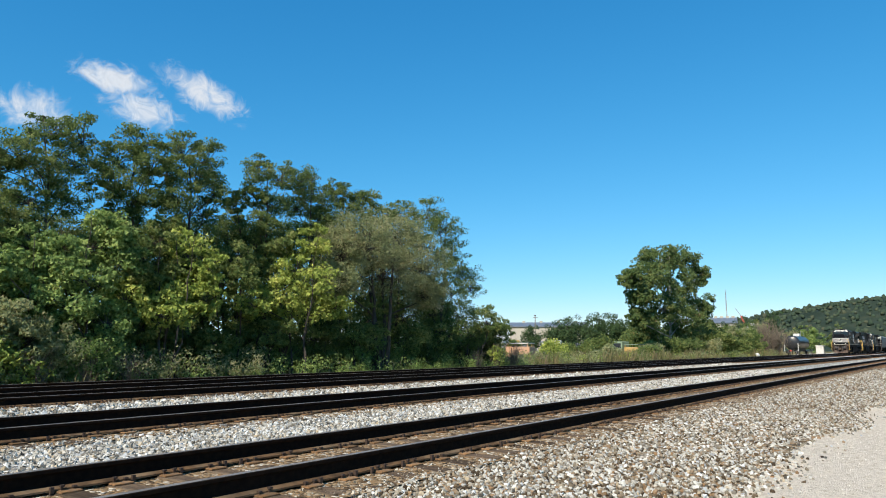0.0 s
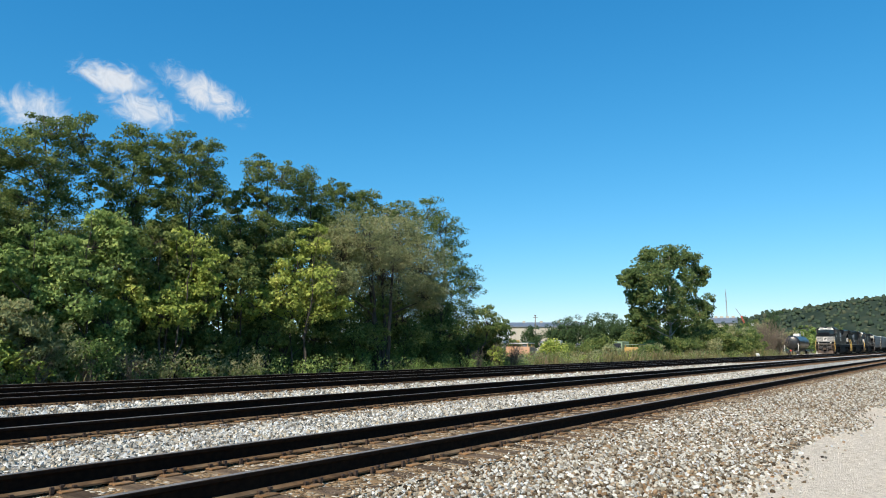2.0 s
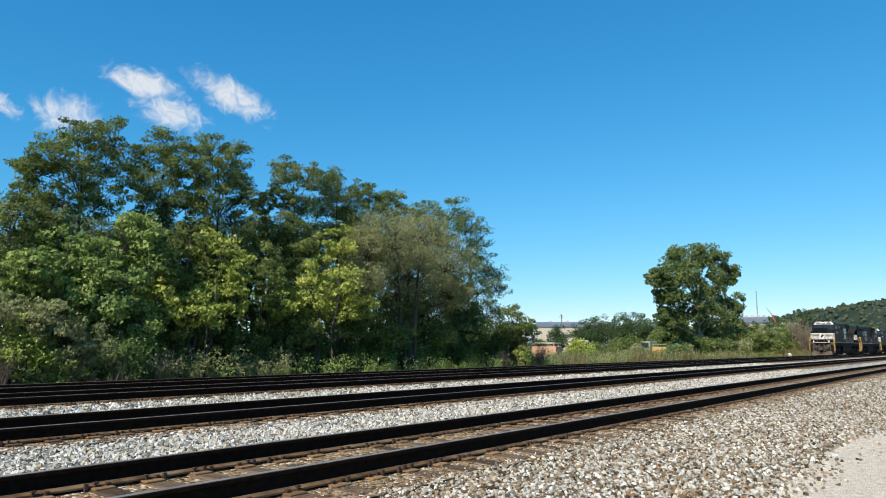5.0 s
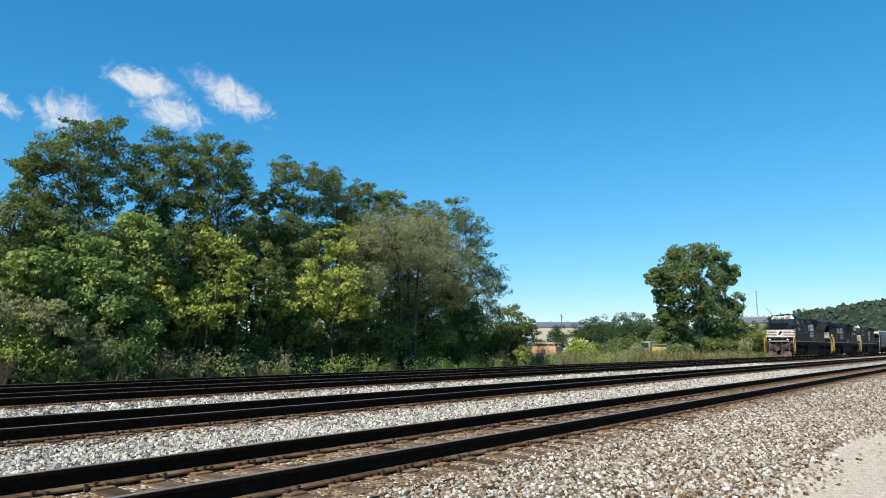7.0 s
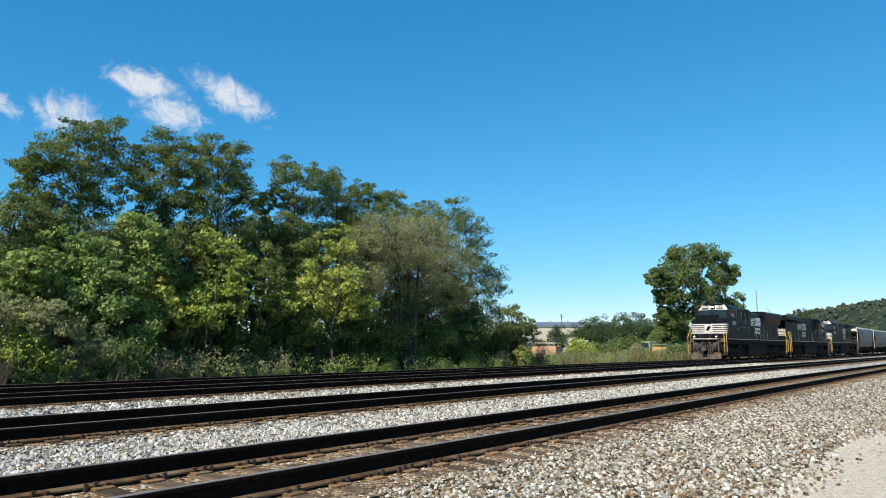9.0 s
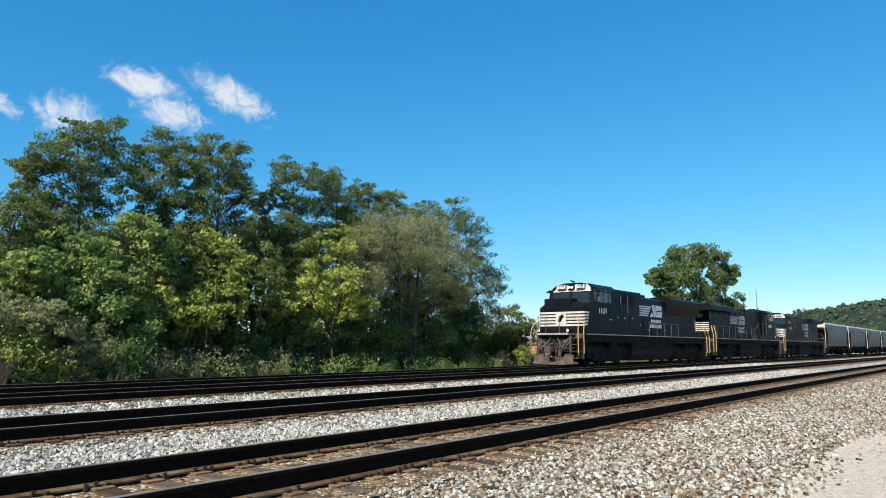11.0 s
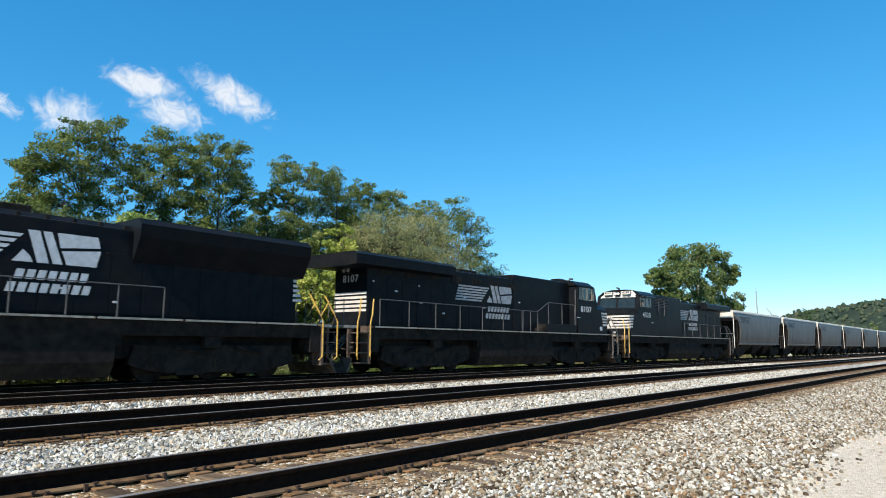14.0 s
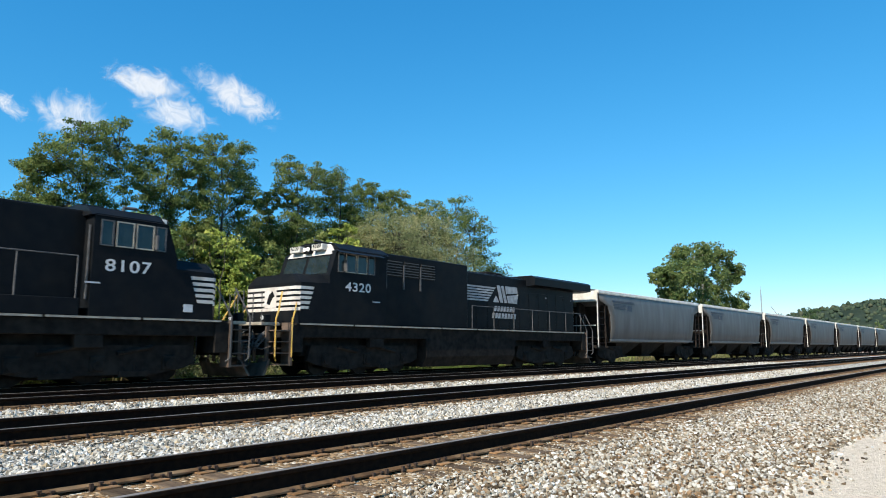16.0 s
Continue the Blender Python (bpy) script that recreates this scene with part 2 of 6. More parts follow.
def rod(bm, points, r=0.02, sides=6):
    """A round bar through the points."""
    pts = [Vector(p) for p in points]
    rings = []
    for i, p in enumerate(pts):
        d = (pts[min(i + 1, len(pts) - 1)] - pts[max(i - 1, 0)]).normalized()
        a = d.orthogonal().normalized()
        b = d.cross(a)
        rr = r[i] if isinstance(r, (list, tuple)) else r
        rings.append([bm.verts.new(p + rr * (a * math.cos(t) + b * math.sin(t))) for t in [2 * math.pi * k / sides for k in range(sides)]])
    for q0, q1 in zip(rings, rings[1:]):
        best = min(range(sides), key=lambda s: (q1[s].co - q0[0].co).length)
        for k in range(sides):
            bm.faces.new((q0[k], q0[(k + 1) % sides], q1[(k + 1 + best) % sides], q1[(k + best) % sides]))
    bm.faces.new(rings[0][::-1])
    bm.faces.new(rings[-1])
    return bm


def drum(bm, x, y, z, r, depth, axis="y", sides=20):
    turn = {"y": Matrix.Rotation(radians(90), 4, "X"), "x": Matrix.Rotation(radians(90), 4, "Y"), "z": Matrix.Identity(4)}[axis]
    bmesh.ops.create_cone(bm, cap_ends=True, segments=sides, radius1=r, radius2=r, depth=depth, matrix=Matrix.Translation((x, y, z)) @ turn)
    return bm


# ---- ground ----
DA, DB, DC, DD = 5.83, 10.95, 16.64, 20.32     # middle of each track, away from the camera
TRACKS = (DA, DB, DC, DD)
TIE_TOP = RT - 0.205


def ground_height(x, y):
    """Lane at the camera, ballast shoulder rising to the first track, level yard, then a low field."""
    keys = ((-60.0, -0.25), (-2.0, -0.05), (2.2, 0.0), (4.0, 0.13), (4.6, TIE_TOP - 0.03), (22.0, TIE_TOP - 0.03), (24.0, -0.05), (30.0, -0.25), (200.0, -0.4), (5000.0, 0.0))
    ys = [k[0] for k in keys]
    return float(np.interp(y, ys, [k[1] for k in keys]))


def ground_strip(name, y0, y1, mat, x0, x1, nx, ny, rough, label, category):
    xs = np.linspace(x0, x1, nx)
    ys = np.linspace(y0, y1, ny)
    verts = []
    for x in xs:
        for y in ys:
            z = ground_height(x, y)
            edge = 0 if y in (ys[0], ys[-1]) else 1
            verts.append((x, y, z + edge * rough * (noise.noise((x * 0.7, y * 0.7, 0)) * 1.5 + noise.noise((x * 3, y * 3, 5)))))
    i = np.arange((nx - 1) * ny).reshape(nx - 1, ny)[:, :-1].ravel()
    me = mesh_arrays(name, verts, np.stack([i, i + ny, i + ny + 1, i + 1], 1), None, True)
    return tagged(link_mesh(name, me, mat), label, category, kind="structure")


ground_strip("ground_lane", -60.0, 2.1, M_LANE, -60, 900, 300, 60, 0.008, "pale crushed-stone service lane beside the tracks", "lane")
ground_strip("ballast_shoulder", 2.1, 4.95, M_BALLAST_BROWN, -60, 900, 700, 14, 0.014, "brownish ballast stones sloping down from the track", "ballast")
ground_strip("ballast_bed", 4.95, 23.0, M_BALLAST, -60, 900, 500, 60, 0.010, "grey crushed ballast bed between the tracks", "ballast")
for yc in TRACKS:
    bed = ground_strip("track_bed", yc - 1.4, yc + 1.4, M_BED_CRIB, -60, 400, 800, 12, 0.009, "brown dirty ballast under the track", "ballast")
    bed.location.z = 0.020
ground_strip("ground_field", 23.0, 2600.0, M_SOIL, -900, 2600, 60, 60, 0.0, "dry weedy field beyond the tracks", "ground")
ground_strip("ground_behind", -1500.0, -60.0, M_SOIL, -900, 2600, 20, 10, 0.0, "grassy ground behind the lane", "ground")


# ---- tracks ----
RAIL_SIDE = [(-0.075, 0.0), (-0.075, 0.012), (-0.02, 0.032), (-0.009, 0.05), (-0.009, 0.135), (-0.030, 0.148), (-0.038, 0.155), (-0.038, 0.182), (-0.028, 0.1895)]
RAIL_OUT = RAIL_SIDE + [(-a, b) for a, b in RAIL_SIDE[::-1]]


def rail(parent, y):
    """One rail: rusty profile coloured dark for its side shade, with a polished running band."""
    bm = bmesh.new()
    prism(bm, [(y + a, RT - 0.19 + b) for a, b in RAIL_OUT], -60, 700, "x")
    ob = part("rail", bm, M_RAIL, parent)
    bm = bmesh.new()
    prism(bm, [(y - 0.078, RT - 0.191), (y - 0.078, RT - 0.175), (y - 0.022, RT - 0.155), (y + 0.022, RT - 0.155), (y + 0.078, RT - 0.175), (y + 0.078, RT - 0.191)], -60, 700, "x")
    part("rail_foot", bm, M_FOOT, ob, "rusty dust-covered rail foot")
    bm = boxes((-60, 700, y - 0.031, y + 0.031, RT - 0.004, RT))
    part("running_band", bm, M_RAIL_TOP, ob, "shiny worn rail head")
    return ob


def tie_mesh():
    bm = boxes((-0.115, 0.115, -1.30, 1.30, -0.18, 0.0), bevel=0.012)
    me = bpy.data.meshes.new("tie")
    bm.to_mesh(me)
    bm.free()
    me.materials.append(M_TIE)
    return me


def plate_mesh():
    """Tie plate with four spikes, drawn round the rail foot."""
    bm = boxes((-0.095, 0.095, -0.19, 0.19, 0.0, 0.016), bevel=0.004)
    me = bpy.data.meshes.new("tie_plate")
    bm.to_mesh(me)
    bm.free()
    me.materials.append(M_PLATE)
    return me


def spike_mesh():
    bm = boxes((-0.010, 0.010, -0.010, 0.010, 0.0, 0.030), (-0.018, 0.018, -0.022, 0.016, 0.026, 0.042))
    me = bpy.data.meshes.new("spike")
    bm.to_mesh(me)
    bm.free()
    me.materials.append(M_SPIKE)
    return me


def anchor_mesh():
    """Rail anchor gripping the rail foot beside a tie."""
    bm = boxes((-0.014, 0.014, -0.10, 0.10, -0.03, 0.0), (-0.016, 0.016, -0.105, -0.075, -0.01, 0.045), (-0.016, 0.016, 0.075, 0.105, -0.01, 0.045))
    me = bpy.data.meshes.new("rail_anchor")
    bm.to_mesh(me)
    bm.free()
    me.materials.append(M_SPIKE)
    return me


TIE, PLATE, SPIKE, ANCHOR = tie_mesh(), plate_mesh(), spike_mesh(), anchor_mesh()
G = 0.752
rnd = random.Random(4)
TRACK_OBS = []
for number, (yc, x_own, near_hw) in enumerate(((DA, 55, 22.0), (DB, 50, 18.0), (DC, 40, 0.0), (DD, 40, 0.0))):
    track = tagged(new("railway_track"), "steel rails spiked to creosoted wooden ties in ballast", "railway track", group="parallel tracks", kind="structure")
    track.location = (0, 0, 0)
    TRACK_OBS.append(track)
    for side in (-G, G):
        rail(track, yc + side)
    far_v, far_q, spk_v, spk_q = [], [], [], []
    x = -4.0
    while x < 260:
        jx, jr, jz = rnd.uniform(-0.02, 0.02), rnd.uniform(-1.2, 1.2), rnd.uniform(-0.012, 0.004)
        if x < x_own:
            tie = new("tie", TIE)
            tie.parent = track
            tie.matrix_basis = pose(x + jx, yc + rnd.uniform(-0.05, 0.05), TIE_TOP - 0.002 + jz, 0, 0, jr)
            if x < near_hw:
                for side in (-G, G):
                    pl = new("tie_plate", PLATE)
                    pl.parent = track
                    pl.matrix_basis = pose(x + jx, yc + side, TIE_TOP - 0.001 + jz * 0.5)
                    for sx, sy in ((-0.05, -0.088), (0.05, 0.088), (0.06, -0.088), (-0.06, 0.088)):
                        sp = new("spike", SPIKE)
                        sp.parent = track
                        sp.matrix_basis = pose(x + jx + sx, yc + side + sy, TIE_TOP + 0.004 + rnd.choice((0, 0, 0.004, 0.018)), 0, 0, 0 if sy < 0 else 180)
                    if rnd.random() < 0.8:
                        an = new("rail_anchor", ANCHOR)
                        an.parent = track
                        an.matrix_basis = pose(x + jx + 0.135 * rnd.choice((-1, 1)), yc + side, TIE_TOP + 0.012)
        if x >= x_own or near_hw == 0.0 or x >= near_hw:
            def add(x0, x1, y0, y1, z0, z1, far_v=far_v, far_q=far_q):
                k = len(far_v)
                far_v.extend([(a, b, c) for c in (z0, z1) for b in (y0, y1) for a in (x0, x1)])
                far_q.extend([(k + 4, k + 5, k + 7, k + 6), (k, k + 1, k + 5, k + 4), (k + 2, k + 6, k + 7, k + 3), (k, k + 4, k + 6, k + 2), (k + 1, k + 3, k + 7, k + 5)])
            if x >= x_own:
                add(x - 0.11, x + 0.11, yc - 1.3, yc + 1.3, TIE_TOP - 0.1, TIE_TOP + jz)
            if x < 120:
                for side in (-G, G):
                    add(x - 0.09, x + 0.09, yc + side - 0.18, yc + side + 0.18, TIE_TOP - 0.01, TIE_TOP + 0.014)
                    for sx, sy in ((-0.05, -0.09), (0.05, -0.09), (0.13, -0.09)):
                        add(x + sx - 0.016, x + sx + 0.016, yc + side + sy - 0.02, yc + side + sy + 0.02, TIE_TOP, TIE_TOP + 0.05, spk_v, spk_q)
        x += 0.5
    if far_v:
        tagged(link_mesh("far_ties", mesh_arrays("far_ties", far_v, far_q), M_PLATE, track), kind="stuff")
    if spk_v:
        tagged(link_mesh("far_spikes", mesh_arrays("far_spikes", spk_v, spk_q), M_SPIKE, track), kind="stuff")


# ---- loose stones ----
def stone_shapes(count, seed, plain=False):
    r = np.random.RandomState(seed)
    shapes = []
    for _ in range(count):
        if plain:
            v = np.array([(0.5, 0, 0), (-0.5, 0, 0), (0, 0.5, 0), (0, -0.5, 0), (0, 0, 0.5), (0, 0, -0.5)])
            f = np.array([(0, 2, 4), (2, 1, 4), (1, 3, 4), (3, 0, 4), (2, 0, 5), (1, 2, 5), (3, 1, 5), (0, 3, 5)])
        else:
            g = 0.5257 * 0.55
            p = 0.8507 * 0.55
            v = np.array([(-g, p, 0), (g, p, 0), (-g, -p, 0), (g, -p, 0), (0, -g, p), (0, g, p), (0, -g, -p), (0, g, -p), (p, 0, -g), (p, 0, g), (-p, 0, -g), (-p, 0, g)])
            f = np.array([(0, 11, 5), (0, 5, 1), (0, 1, 7), (0, 7, 10), (0, 10, 11), (1, 5, 9), (5, 11, 4), (11, 10, 2), (10, 7, 6), (7, 1, 8),
                          (3, 9, 4), (3, 4, 2), (3, 2, 6), (3, 6, 8), (3, 8, 9), (4, 9, 5), (2, 4, 11), (6, 2, 10), (8, 6, 7), (9, 8, 1)])
        v = v * (1 + r.uniform(-0.42, 0.25, (len(v), 1))) * (1 + r.uniform(-0.16, 0.16, v.shape)) * r.uniform(0.65, 1.4, 3) * (1, 1, 0.9)
        shapes.append((v, f))
    return shapes


SHAPES = stone_shapes(10, 3)
PLAIN_SHAPES = stone_shapes(10, 5, True)


def scatter_stones(name, spots, sizes, mat, seed, label, lift=0.15, shapes=SHAPES, smooth=False):
    """Stones laid at the spots (x, y, z), each turned its own way: one object."""
    r = np.random.RandomState(seed)
    pick = r.randint(0, len(shapes), len(spots))
    vs, fs, base = [], [], 0
    for k, (v, f) in enumerate(shapes):
        w = np.where(pick == k)[0]
        if not len(w):
            continue
        q = r.normal(size=(len(w), 4))
        q /= np.linalg.norm(q, axis=1, keepdims=True)
        a, b, c, d = q.T
        rot = np.stack([1 - 2 * (c * c + d * d), 2 * (b * c - a * d), 2 * (b * d + a * c), 2 * (b * c + a * d), 1 - 2 * (b * b + d * d), 2 * (c * d - a * b),
                        2 * (b * d - a * c), 2 * (c * d + a * b), 1 - 2 * (b * b + c * c)], 1).reshape(-1, 3, 3)
        p = np.einsum("nij,vj->nvi", rot, v) * sizes[w][:, None, None] + spots[w][:, None, :]
        p[:, :, 2] += (sizes[w] * lift)[:, None]
        vs.append(p.reshape(-1, 3))
        fs.append((f[None] + (np.arange(len(w)) * len(v))[:, None, None]).reshape(-1, 3) + base)
        base += len(w) * len(v)
    me = mesh_arrays(name, np.concatenate(vs), None, np.concatenate(fs), smooth)
    return tagged(link_mesh(name, me, mat), label, "ballast", kind="stuff")


def spots_in(count, x0, x1, y0, y1, seed, lean=2.0, keep=None):
    """Spots in a strip, thicker towards its near end."""
    r = np.random.RandomState(seed)
    x = x0 + (x1 - x0) * r.uniform(0, 1, count) ** lean
    y = r.uniform(y0, y1, count)
    ok = np.ones(count, bool) if keep is None else keep(x, y, r)
    x, y = x[ok], y[ok]
    z = np.array([ground_height(a, b) for a, b in zip(x, y)])
    return np.stack([x, y, z], 1)


def off_rails(x, y, r):
    ok = np.ones(len(x), bool)
    for yc in TRACKS:
        for s in (-G, G):
            ok &= np.abs(y - yc - s) > 0.13
    return ok


def off_ties(x, y, r):
    """Between the ties and past their ends; few stones lie on the wood."""
    on = (np.abs((x + 4.0 + 0.25) % 0.5 - 0.25) < 0.10)
    return off_rails(x, y, r) & (~on | (r.uniform(0, 1, len(x)) < 0.45))


def lay(name, count, x0, x1, y0, y1, mat, seed, size, label, lean=2.0, keep=None, lift=0.15, shapes=SHAPES):
    s = spots_in(count, x0, x1, y0, y1, seed, lean, keep)
    r = np.random.RandomState(seed + 50)
    sz = size * r.uniform(0.6, 1.35, len(s)) * (1 + 0.012 * np.maximum(0, s[:, 0] - 4))
    return scatter_stones(name, s, sz, mat, seed, label, lift, shapes)


def thinning(x, y, r):
    return r.uniform(0, 1, len(x)) < np.clip((y - 1.85 + 0.02 * (x - 8) + 0.25 * np.sin(x * 0.9)) / 0.55, 0.03, 1)


lay("shoulder_stones", 17000, 1.2, 16, 1.5, 4.55, M_STONE_BROWN, 1, 0.041, "loose brown and grey ballast stones on the shoulder", 1.5, thinning)
lay("shoulder_stones", 12500, 1.2, 16, 1.5, 4.55, M_STONE, 2, 0.040, "loose pale ballast stones on the shoulder", 1.5, thinning)
lay("shoulder_stones", 14000, 15, 50, 1.5, 4.55, M_STONE_BROWN, 11, 0.044, "loose brown and grey ballast stones on the shoulder", 1.4, thinning, shapes=PLAIN_SHAPES)
lay("shoulder_stones", 9000, 15, 50, 1.5, 4.55, M_STONE, 12, 0.042, "loose pale ballast stones on the shoulder", 1.4, thinning, shapes=PLAIN_SHAPES)
lay("shoulder_stones", 5200, 1.2, 30, 4.45, 5.0, M_STONE_BROWN, 13, 0.036, "brown stones lying over the tie ends", 1.6, lift=0.3, shapes=PLAIN_SHAPES)
lay("crib_stones", 15000, 0.0, 40, DA - 1.25, DA + 1.25, M_STONE_CRIB, 3, 0.040, "brown ballast stones between the ties", 1.8, off_ties, 0.0)
lay("ballast_stones", 34000, -3.0, 45, DA + 1.0, DB - 1.05, M_STONE, 5, 0.058, "pale grey crushed ballast stones between the tracks", 1.6, shapes=PLAIN_SHAPES)
lay("crib_stones", 5000, -1.0, 40, DB - 1.2, DB + 1.2, M_STONE_CRIB, 6, 0.055, "brown ballast stones between the ties", 1.6, off_ties, 0.0, PLAIN_SHAPES)
lay("ballast_stones", 20000, 0.0, 60, DB + 1.0, DC - 1.05, M_STONE, 7, 0.080, "pale grey crushed ballast stones between the tracks", 1.5, shapes=PLAIN_SHAPES)
lay("lane_stones", 8000, 3.0, 28, -3.0, 2.4, M_LANE_STONE, 8, 0.013, "fine pale gravel scattered on the lane", 1.7, shapes=PLAIN_SHAPES)


# ---- trees and shrubs ----
def leaf_cloud(r, centers, radii, per, size, flat=0.55, narrow=0.5, droop=0.0):
    """Leaf blades scattered in clumps: arrays of corners and triangles."""
    n = len(centers) * per
    c = np.repeat(centers, per, 0)
    rad = np.repeat(radii, per)[:, None]
    d = r.normal(size=(n, 3))
    d /= np.linalg.norm(d, axis=1, keepdims=True)
    d *= r.uniform(0.15, 1, (n, 1)) ** 0.45
    p = c + d * rad * (1, 1, flat)
    up = r.normal(size=(n, 3)) * (0.9, 0.9, 0.6) + (-0.22, -0.20, 0.40) + d * 0.55
    up /= np.linalg.norm(up, axis=1, keepdims=True)
    a = np.cross(up, r.normal(size=(n, 3)) + (0, 0, droop))
    a /= np.linalg.norm(a, axis=1, keepdims=True) + 1e-9
    b = np.cross(up, a)
    s = size * r.uniform(0.6, 1.4, (n, 1))
    v = np.stack([p - a * s, p + a * s * 0.6 - b * s * narrow * 1.15, p + a * s * 0.6 + b * s * narrow * 1.15], 1).reshape(-1, 3)
    return v, np.arange(n * 3).reshape(-1, 3)


def crown_centers(r, count, center, size, shell=0.35, lumps=0.3):
    """Clump centres inside an uneven ellipsoid."""
    d = r.normal(size=(count, 3))
    d /= np.linalg.norm(d, axis=1, keepdims=True)
    k = np.array([1 + lumps * noise.noise((q[0] * 2.1 + center[0], q[1] * 2.1 + center[1], q[2] * 2.1)) * 2 for q in d])
    t = (shell + (1 - shell) * r.uniform(0, 1, count)) * k
    out = np.array(center) + d * t[:, None] * np.array(size)
    return out


def limb(bm, p0, p1, r0, r1, rnd2, bow=0.12, steps=3):
    p0, p1 = Vector(p0), Vector(p1)
    ln = (p1 - p0).length
    off = Vector((rnd2.uniform(-1, 1), rnd2.uniform(-1, 1), rnd2.uniform(0.2, 1))) * ln * bow
    pts = [p0.lerp(p1, k / steps) + off * math.sin(math.pi * k / steps) for k in range(steps + 1)]
    rod(bm, pts, [r0 + (r1 - r0) * k / steps for k in range(steps + 1)], 4)
    return pts


def tree(name, label, category, group, x, y, height, spread, leaf, seed, clumps=60, per=150, size=0.10, bare=0.35, clump_r=0.75, flat=0.55,
         trunk_r=0.16, bark=None, lean=0.0, stems=1, lumps=0.3, shell=0.35, narrow=0.5):
    """A tapered trunk with limbs running out to clumps of leaves."""
    r, rr = np.random.RandomState(seed), random.Random(seed)
    z0 = ground_height(x, y)
    base = tagged(new(name), label, category, group=group)
    base.location = (x, y, z0)
    mid = height * (bare + 1) / 2
    cen = crown_centers(r, clumps, (lean, 0, mid), (spread, spread * 0.85, height * (1 - bare) / 2 - clump_r * flat * 0.5), shell, lumps)
    bm = bmesh.new()
    tops = []
    for s in range(stems):
        ang = 2 * math.pi * s / max(1, stems) + rr.uniform(0, 1)
        foot = Vector((0.25 * (stems > 1) * math.cos(ang), 0.25 * (stems > 1) * math.sin(ang), -0.15))
        top = Vector((lean + (stems > 1) * spread * 0.35 * math.cos(ang), (stems > 1) * spread * 0.3 * math.sin(ang), height * 0.80))
        n = 9
        pts = [foot.lerp(top, k / n) + Vector((0.25 * noise.noise((seed + s, k * 0.5, 0)), 0.25 * noise.noise((seed + s, k * 0.5, 9)), 0)) for k in range(n + 1)]
        rod(bm, pts, [trunk_r * (1 - 0.85 * k / n) * (1.25 if k == 0 else 1) for k in range(n + 1)], 7)
        tops.append(pts)
    for c in cen:
        pts = min(tops, key=lambda q: min((p - Vector(c)).length for p in q))
        below = [p for p in pts if p.z < c[2] - 0.3] or pts[:1]
        k = max(0, len(below) - 1 - rr.randint(0, 2))
        limb(bm, below[k], c, max(0.02, trunk_r * 0.38 * (1 - k / 11)), 0.008, rr)
    part("trunk", bm, bark or M_BARK, base)
    rad = clump_r * r.uniform(0.6, 1.3, clumps)
    v, q = leaf_cloud(r, cen, rad, per, size, flat, narrow)
    link_mesh("crown", mesh_arrays("crown", v, None, q), leaf, base)
    return base


def shrub(name, label, x, y, height, spread, leaf, seed, clumps=40, per=120, size=0.08, clump_r=0.5, group="trackside shrubs", flat=0.8, bark=None):
    return tree(name, label, "shrub", group, x, y, height, spread, leaf, seed, clumps, per, size, 0.06, clump_r, flat, 0.05, bark, 0.0, 3, 0.35, 0.3)


def lobed_tree(name, label, category, group, x, y, seed, lobes, leaf, pads=20, per=85, size=0.06, narrow=0.45, flat=0.42, pad_r=0.34,
               trunk_r=0.12, bark=None, stems=1, hollow=0.35, fill=1.2):
    """A tree whose crown is a group of leafy boughs (offset x, offset y, height, half width, half height),
    each fed by a limb from the trunk and made of flat sprays with gaps between them."""
    r, rr = np.random.RandomState(seed), random.Random(seed)
    base = tagged(new(name), label, category, group=group)
    z0 = ground_height(x, y)
    base.location = (x, y, z0)
    top_z = max(q[2] + 0.3 * q[4] for q in lobes)
    cx = sum(q[0] for q in lobes) / len(lobes)
    bm = bmesh.new()
    stem_pts = []
    for k in range(stems):
        ang = 2 * math.pi * k / stems + rr.uniform(0, 1)
        off = 0.45 * (stems > 1)
        foot = Vector((off * 0.5 * math.cos(ang), off * 0.5 * math.sin(ang), -0.15))
        top = Vector((cx + off * 2.2 * math.cos(ang), off * 2 * math.sin(ang), top_z))
        n = 10
        pts = [foot.lerp(top, j / n) + Vector((0.28 * noise.noise((seed + k, j * 0.45, 0)), 0.28 * noise.noise((seed + k, j * 0.45, 9)), 0)) for j in range(n + 1)]
        rod(bm, pts, [trunk_r * (1 - 0.88 * j / n) * (1.25 if j == 0 else 1) for j in range(n + 1)], 7)
        stem_pts.append(pts)
    centers, radii = [], []
    for dx, dy, z, rx, rz in lobes:
        rx, rz = rx * fill, rz * fill
        hub = Vector((dx, dy, z - rz * 0.3))
        pts = min(stem_pts, key=lambda q: min((p - hub).length for p in q))
        below = [j for j, p in enumerate(pts) if p.z < hub.z - 0.5 * rx - 0.2] or [0]
        foot = pts[below[-1]]
        limb(bm, foot, hub, max(0.025, trunk_r * 0.5 * (1 - below[-1] / 12)), 0.018, rr, 0.10, 4)
        for _ in range(pads):
            d = Vector((rr.gauss(0, 1), rr.gauss(0, 1), rr.gauss(0, 1))).normalized() * (hollow + (1 - hollow) * rr.random() ** 0.6)
            c = Vector((dx + d.x * rx, dy + d.y * rx, z + d.z * rz))
            centers.append(c[:])
            radii.append(rx * pad_r * rr.uniform(0.6, 1.35))
            limb(bm, hub, c, 0.014, 0.006, rr, 0.08, 2)
    part("trunk", bm, bark or M_BARK, base)
    v, q = leaf_cloud(r, np.array(centers), np.array(radii), per, size, flat, narrow)
    link_mesh("crown", mesh_arrays("crown", v, None, q), leaf, base)
    return base


